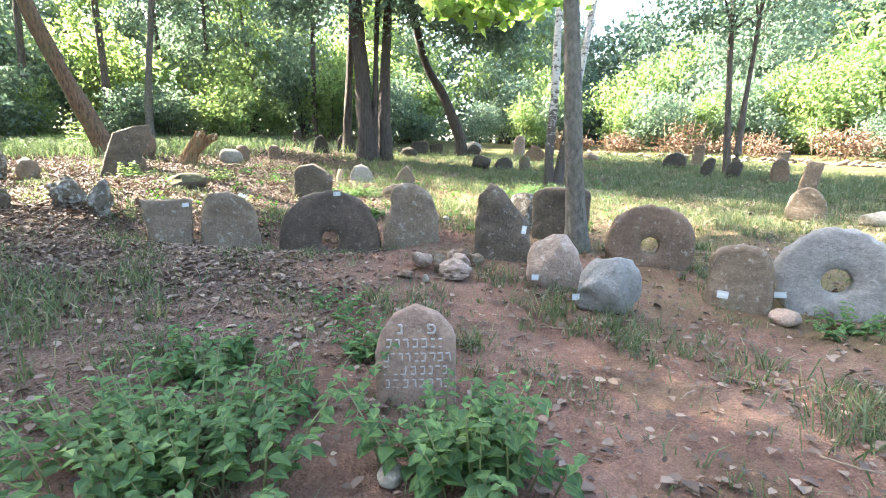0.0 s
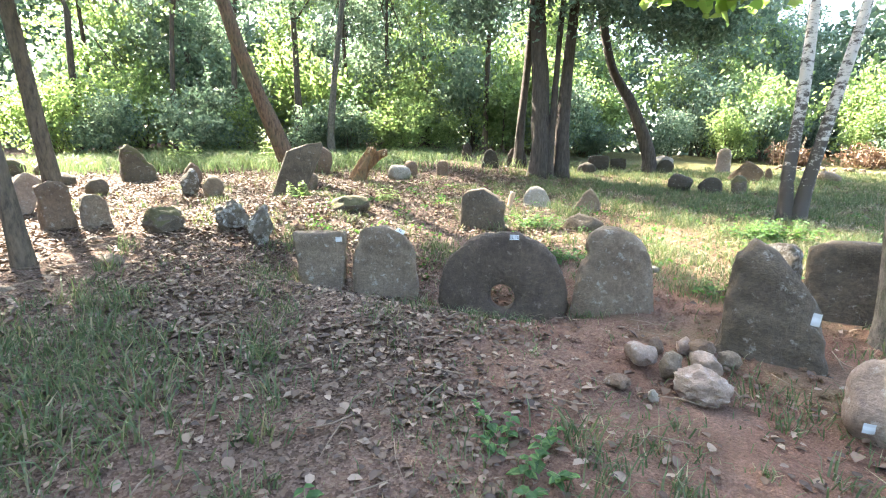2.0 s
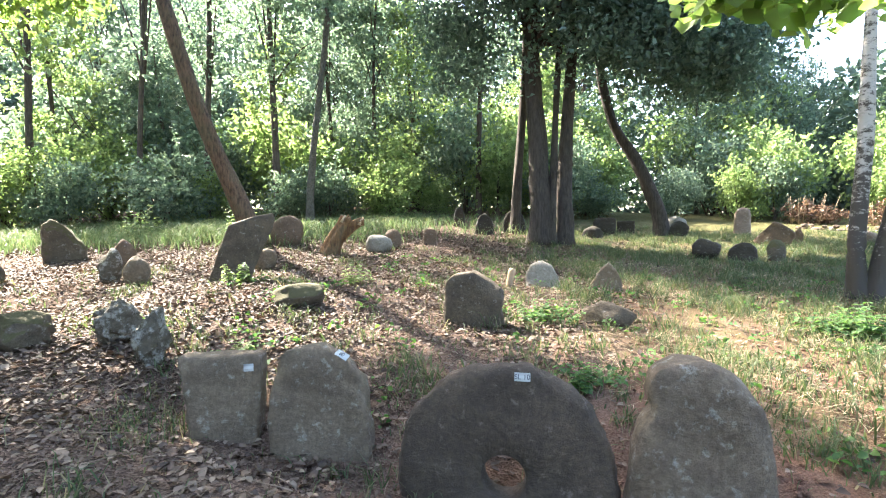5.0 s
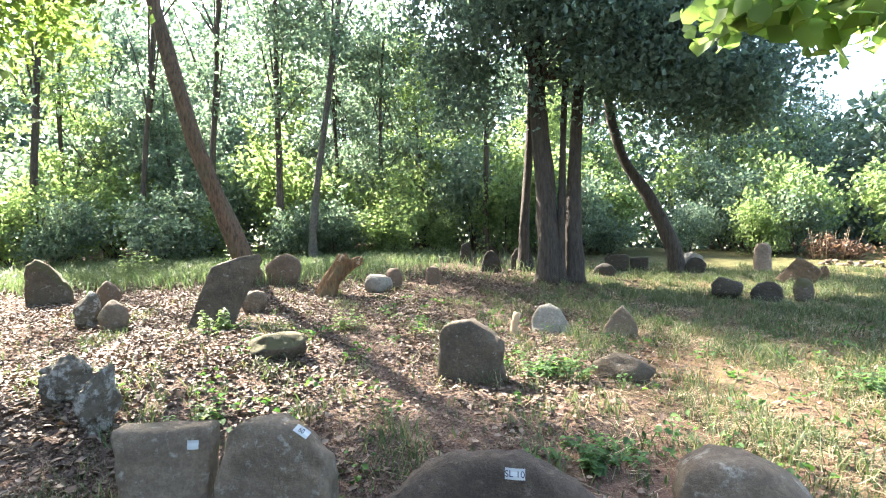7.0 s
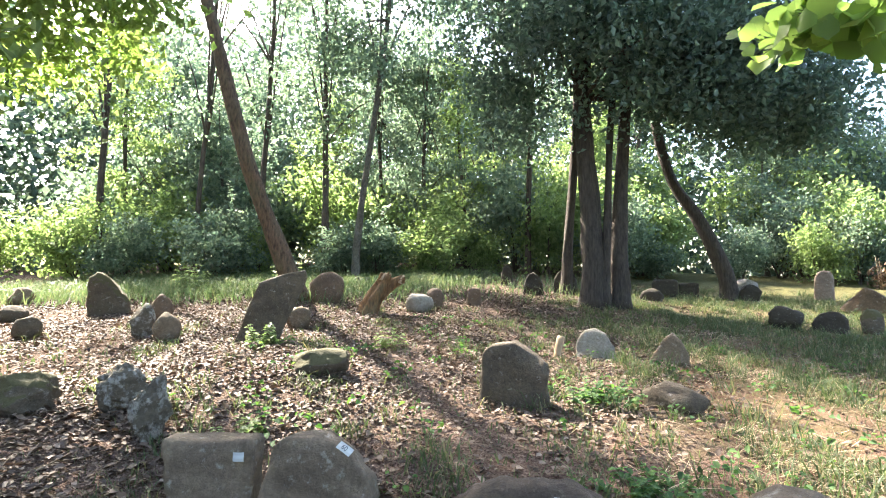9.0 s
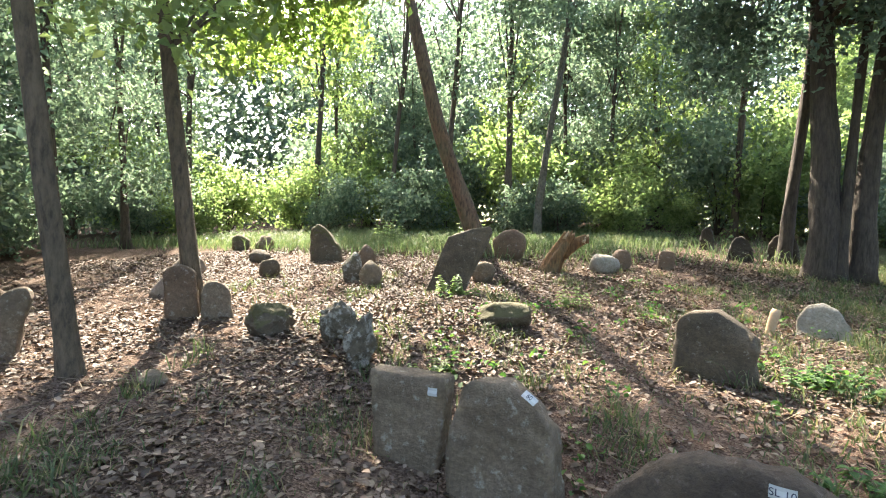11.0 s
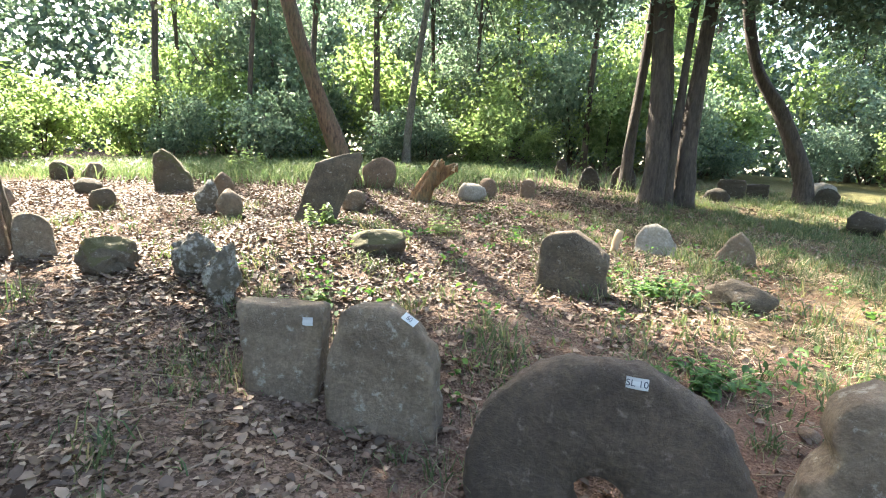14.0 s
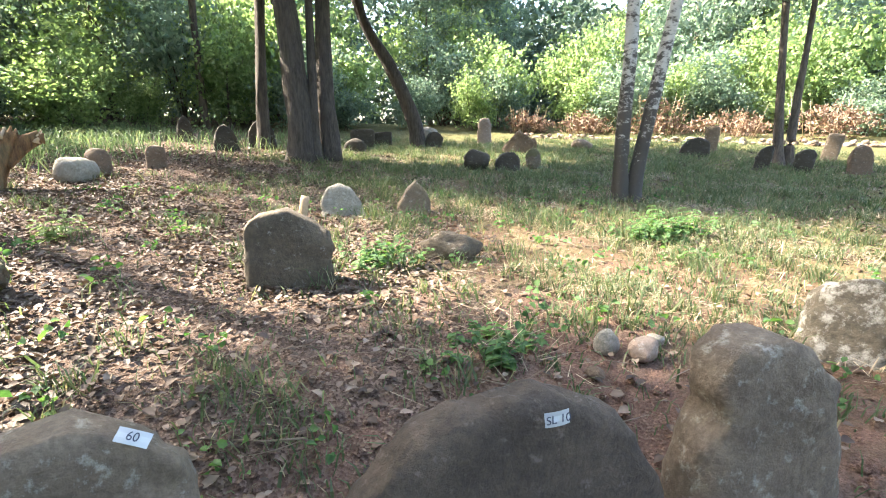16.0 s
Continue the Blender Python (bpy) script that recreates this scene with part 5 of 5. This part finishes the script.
def clods():
    rg2 = np.random.default_rng(71)
    lump = [(0, 0, 0.5), (0.5, 0, 0), (0, 0.5, 0), (-0.5, 0, 0), (0, -0.5, 0), (0.25, 0.3, 0.35), (-0.3, 0.2, 0.3), (0.1, -0.35, 0.35)]
    tri = [(0, 5, 6), (0, 7, 5), (0, 6, 7), (5, 1, 2), (5, 2, 6), (6, 2, 3), (6, 3, 4), (6, 4, 7), (7, 4, 1), (7, 1, 5)]
    vs, fs = [], []
    for _ in range(2600):
        cx, cy = rg2.normal(-1.0, 2.0), rg2.normal(6.0, 0.75)
        s = 0.012 + 0.05 * rg2.random() ** 3
        a2 = rg2.random() * 6.28
        o = len(vs)
        for px, py, pz in lump:
            jx, jy, jz = rg2.normal(size=3) * 0.1
            vs.append((cx + s * ((px + jx) * math.cos(a2) - py * math.sin(a2)) * 1.4, cy + s * (px * math.sin(a2) + (py + jy) * math.cos(a2)) * 1.4, gz(cx, cy) + s * (pz + jz)))
        fs += [tuple(k2 + o for k2 in q) for q in tri]
    ob2 = new("soil_clods", mesh_of("soil_clods", vs, fs, MAT_GROUND))
    tagged(ob2, "loose crumbs and clods of dug reddish soil", "soil", "", "stuff")


clods()


def grass(name, label, n, x0, x1, y0, y1, f, tall, seed, mat, width=0.006, tuft=0):
    rg = np.random.default_rng(seed)
    x, y = rg.uniform(x0, x1, n), rg.uniform(y0, y1, n)
    k = rg.random(n) < f(x, y)
    x, y = x[k], y[k]
    big = np.ones(len(x))
    if tuft:
        big = 0.55 + 0.9 * rg.random(len(x)) ** 1.5
        x, y, big = np.repeat(x, tuft), np.repeat(y, tuft), np.repeat(big, tuft)
        x, y = x + rg.normal(size=len(x)) * 0.055 * big, y + rg.normal(size=len(x)) * 0.055 * big
    m = len(x)
    a = rg.random(m) * 6.28
    h = tall * (0.4 + 0.9 * rg.random(m)) * big
    lean = (0.3 + 0.9 * rg.random(m)) * h
    z = height(x, y) - 0.01
    w = width * (0.7 + 0.8 * rg.random(m))
    b = rg.random(m) * 6.28
    sx, sy = np.cos(b) * w, np.sin(b) * w
    root = np.stack([x, y, z], 1)
    s = np.stack([sx, sy, 0 * x], 1)
    mid = root + np.stack([np.cos(a) * lean * 0.35, np.sin(a) * lean * 0.35, h * 0.65], 1)
    tip = root + np.stack([np.cos(a) * lean, np.sin(a) * lean, h * 0.85], 1)
    q = np.stack([root - s, root + s, mid + s * 0.8, mid - s * 0.8], 1)
    q2 = np.stack([mid - s * 0.8, mid + s * 0.8, tip + s * 0.1, tip - s * 0.1], 1)
    ob = new(name, quads_mesh(name, np.concatenate([q, q2]), mat))
    tagged(ob, label, "grass", "", "stuff")


def meadow(x, y):
    d = soft(x + 0.35 * (y - 7), -2.4, 1.6) * soft(y, 6.6, 8.2) * (0.28 + 0.72 * soft(patches(x, y, 1.4, 2.0), 0.32, 0.7))
    return np.clip(d, 0.0, 1) * (1 - 0.6 * soft(y, 14, 22))


def fringe(x, y):
    return soft(y - 0.62 * x, 17.2, 20.2) * 0.9 * (0.12 + 0.88 * soft(-x, 6.0, 9.0))


def tufts(x, y):
    return soft(patches(x, y, 2.2, 4.0), 0.62, 0.9) * 0.8 + 0.06


def straw(n):
    rg2 = np.random.default_rng(66)
    x, y = rg2.uniform(-3, 7, n), rg2.uniform(6.8, 14, n)
    k = rg2.random(n) < soft(x + 0.4 * (y - 7), -2.0, 0.6) * (0.06 + 0.94 * soft(patches(x, y, 1.7, 5.0), 0.5, 0.85))
    x, y = x[k], y[k]
    m = len(x)
    a2, L = rg2.normal(0.4, 0.9, m), 0.10 + 0.16 * rg2.random(m)
    z = height(x, y) + 0.02 + 0.04 * rg2.random(m)
    d = np.stack([np.cos(a2) * L, np.sin(a2) * L, 0.03 * rg2.normal(size=m)], 1)
    w = np.stack([-np.sin(a2), np.cos(a2), 0 * a2], 1) * 0.0032
    root = np.stack([x, y, z], 1)
    ob2 = new("dry_straw", quads_mesh("dry_straw", np.stack([root - w, root + w, root + d + w * 0.4, root + d - w * 0.4], 1), STRAW))
    tagged(ob2, "pale dry grass stalks lying flat", "dry grass", "", "stuff")


straw(42000)
grass("meadow_grass", "uneven green grass tufts with bare soil between", 7500, -4, 11, 6.4, 22, meadow, 0.17, 61, GRASS, 0.0045, 22)
def meadow_thin(x, y):
    return meadow(x, y) * 0.8 + 0.12


grass("meadow_thin_grass", "thin short grass between the tufts", 60000, -3, 10, 6.6, 20, meadow_thin, 0.09, 67, GRASS, 0.0045)
grass("edge_grass", "taller light green grass along the shrubs", 60000, -19, -3, 6, 22, fringe, 0.36, 62, GRASS_LIGHT, 0.008)
grass("tuft_grass", "scattered green grass tufts in soil", 64000, -5, 5, 0.6, 8, tufts, 0.10, 63, GRASS, 0.0035)
def soil_tufts(x, y):
    return soft(patches(x, y, 1.5, 4.0) + 0.4 * (patches(x, y, 4.1, 1.0) - 0.5), 0.5, 0.85) * (0.25 + 0.75 * soft(5.3 - y, 0, 1))


grass("soil_tuft_grass", "soft green grass tufts in bare soil and litter", 3000, -6, 5, 0.8, 8, soil_tufts, 0.15, 68, GRASS, 0.004, 26)


def shade_grass(x, y):
    return soft(-x - 1.9, 0, 1.6) * soft(4.6 + 0.12 * x - y, 0, 1.2) * (0.05 + 0.95 * soft(patches(x, y, 1.3, 7.0), 0.28, 0.66))


grass("shade_grass", "thin green grass in the shade of the trees", 85000, -11, -1, 0.5, 5, shade_grass, 0.17, 65, GRASS, 0.005)
grass("litter_grass", "sparse grass among dead leaves", 26000, -9, -1, 6.5, 14, tufts, 0.13, 64, GRASS)


def ground_weeds(n):
    """Small rosettes of broad leaves all over the litter and the soil."""
    rg2 = np.random.default_rng(88)
    x, y = rg2.uniform(-5.5, 3.5, n), rg2.uniform(6.7, 12.5, n)
    k = rg2.random(n) < 0.25 + 0.75 * soft(patches(x, y, 1.9, 3.0), 0.45, 0.8)
    x, y = np.repeat(x[k], 10), np.repeat(y[k], 10)
    x, y = x + rg2.normal(size=len(x)) * 0.07, y + rg2.normal(size=len(x)) * 0.07
    c2 = np.stack([x, y, height(x, y) + 0.03 + 0.09 * rg2.random(len(x))], 1)
    ob2 = new("ground_weeds", hex_mesh("ground_weeds", oval(rg2, leaves(rg2, c2, 0.05, flat=0.5, ratio=0.7), 0.4), WEED))
    tagged(ob2, "low broad-leaved green weeds in soil and litter", "weeds", "", "stuff")


ground_weeds(260)

# ---- painted letters on the small front stone ----
def painted(name, x, z, w, h, label):
    bm = bmesh.new()
    bmesh.ops.create_cube(bm, size=1)
    for v2 in bm.verts:
        v2.co = Vector((v2.co.x * w, v2.co.y * 0.02, v2.co.z * h))
    o = part(name, bm, PAINT, FRONT, label)
    o.matrix_local = pose(x, -0.072, z, 0, rgl.uniform(-6, 6), 0)


rgl = random.Random(9)
for row, (zz, half) in enumerate(((0.31, 0.155), (0.235, 0.17), (0.165, 0.17), (0.095, 0.16))):
    xx = -half
    while xx < half:
        w = rgl.uniform(0.018, 0.03)
        painted("letter", xx + w / 2, zz + 0.02, w, 0.007, "")
        if rgl.random() < 0.85:
            painted("letter", xx + w, zz, 0.007, 0.042, "")
        if rgl.random() < 0.45:
            painted("letter", xx + w / 2, zz - 0.02, w, 0.007, "")
        xx += w + rgl.uniform(0.014, 0.026)
for ch, xx in (("\u05e4", 0.085), ("\u05e0", -0.08)):
    cu = bpy.data.curves.new("letter", "FONT")
    cu.body, cu.size, cu.align_x, cu.align_y, cu.extrude, cu.bevel_depth = ch, 0.085, "CENTER", "CENTER", 0.008, 0.0015
    cu.materials.append(PAINT)
    o = new("letter", cu)
    o.parent = FRONT
    o.matrix_local = pose(xx, -0.072, 0.385, 90, 0, 0)
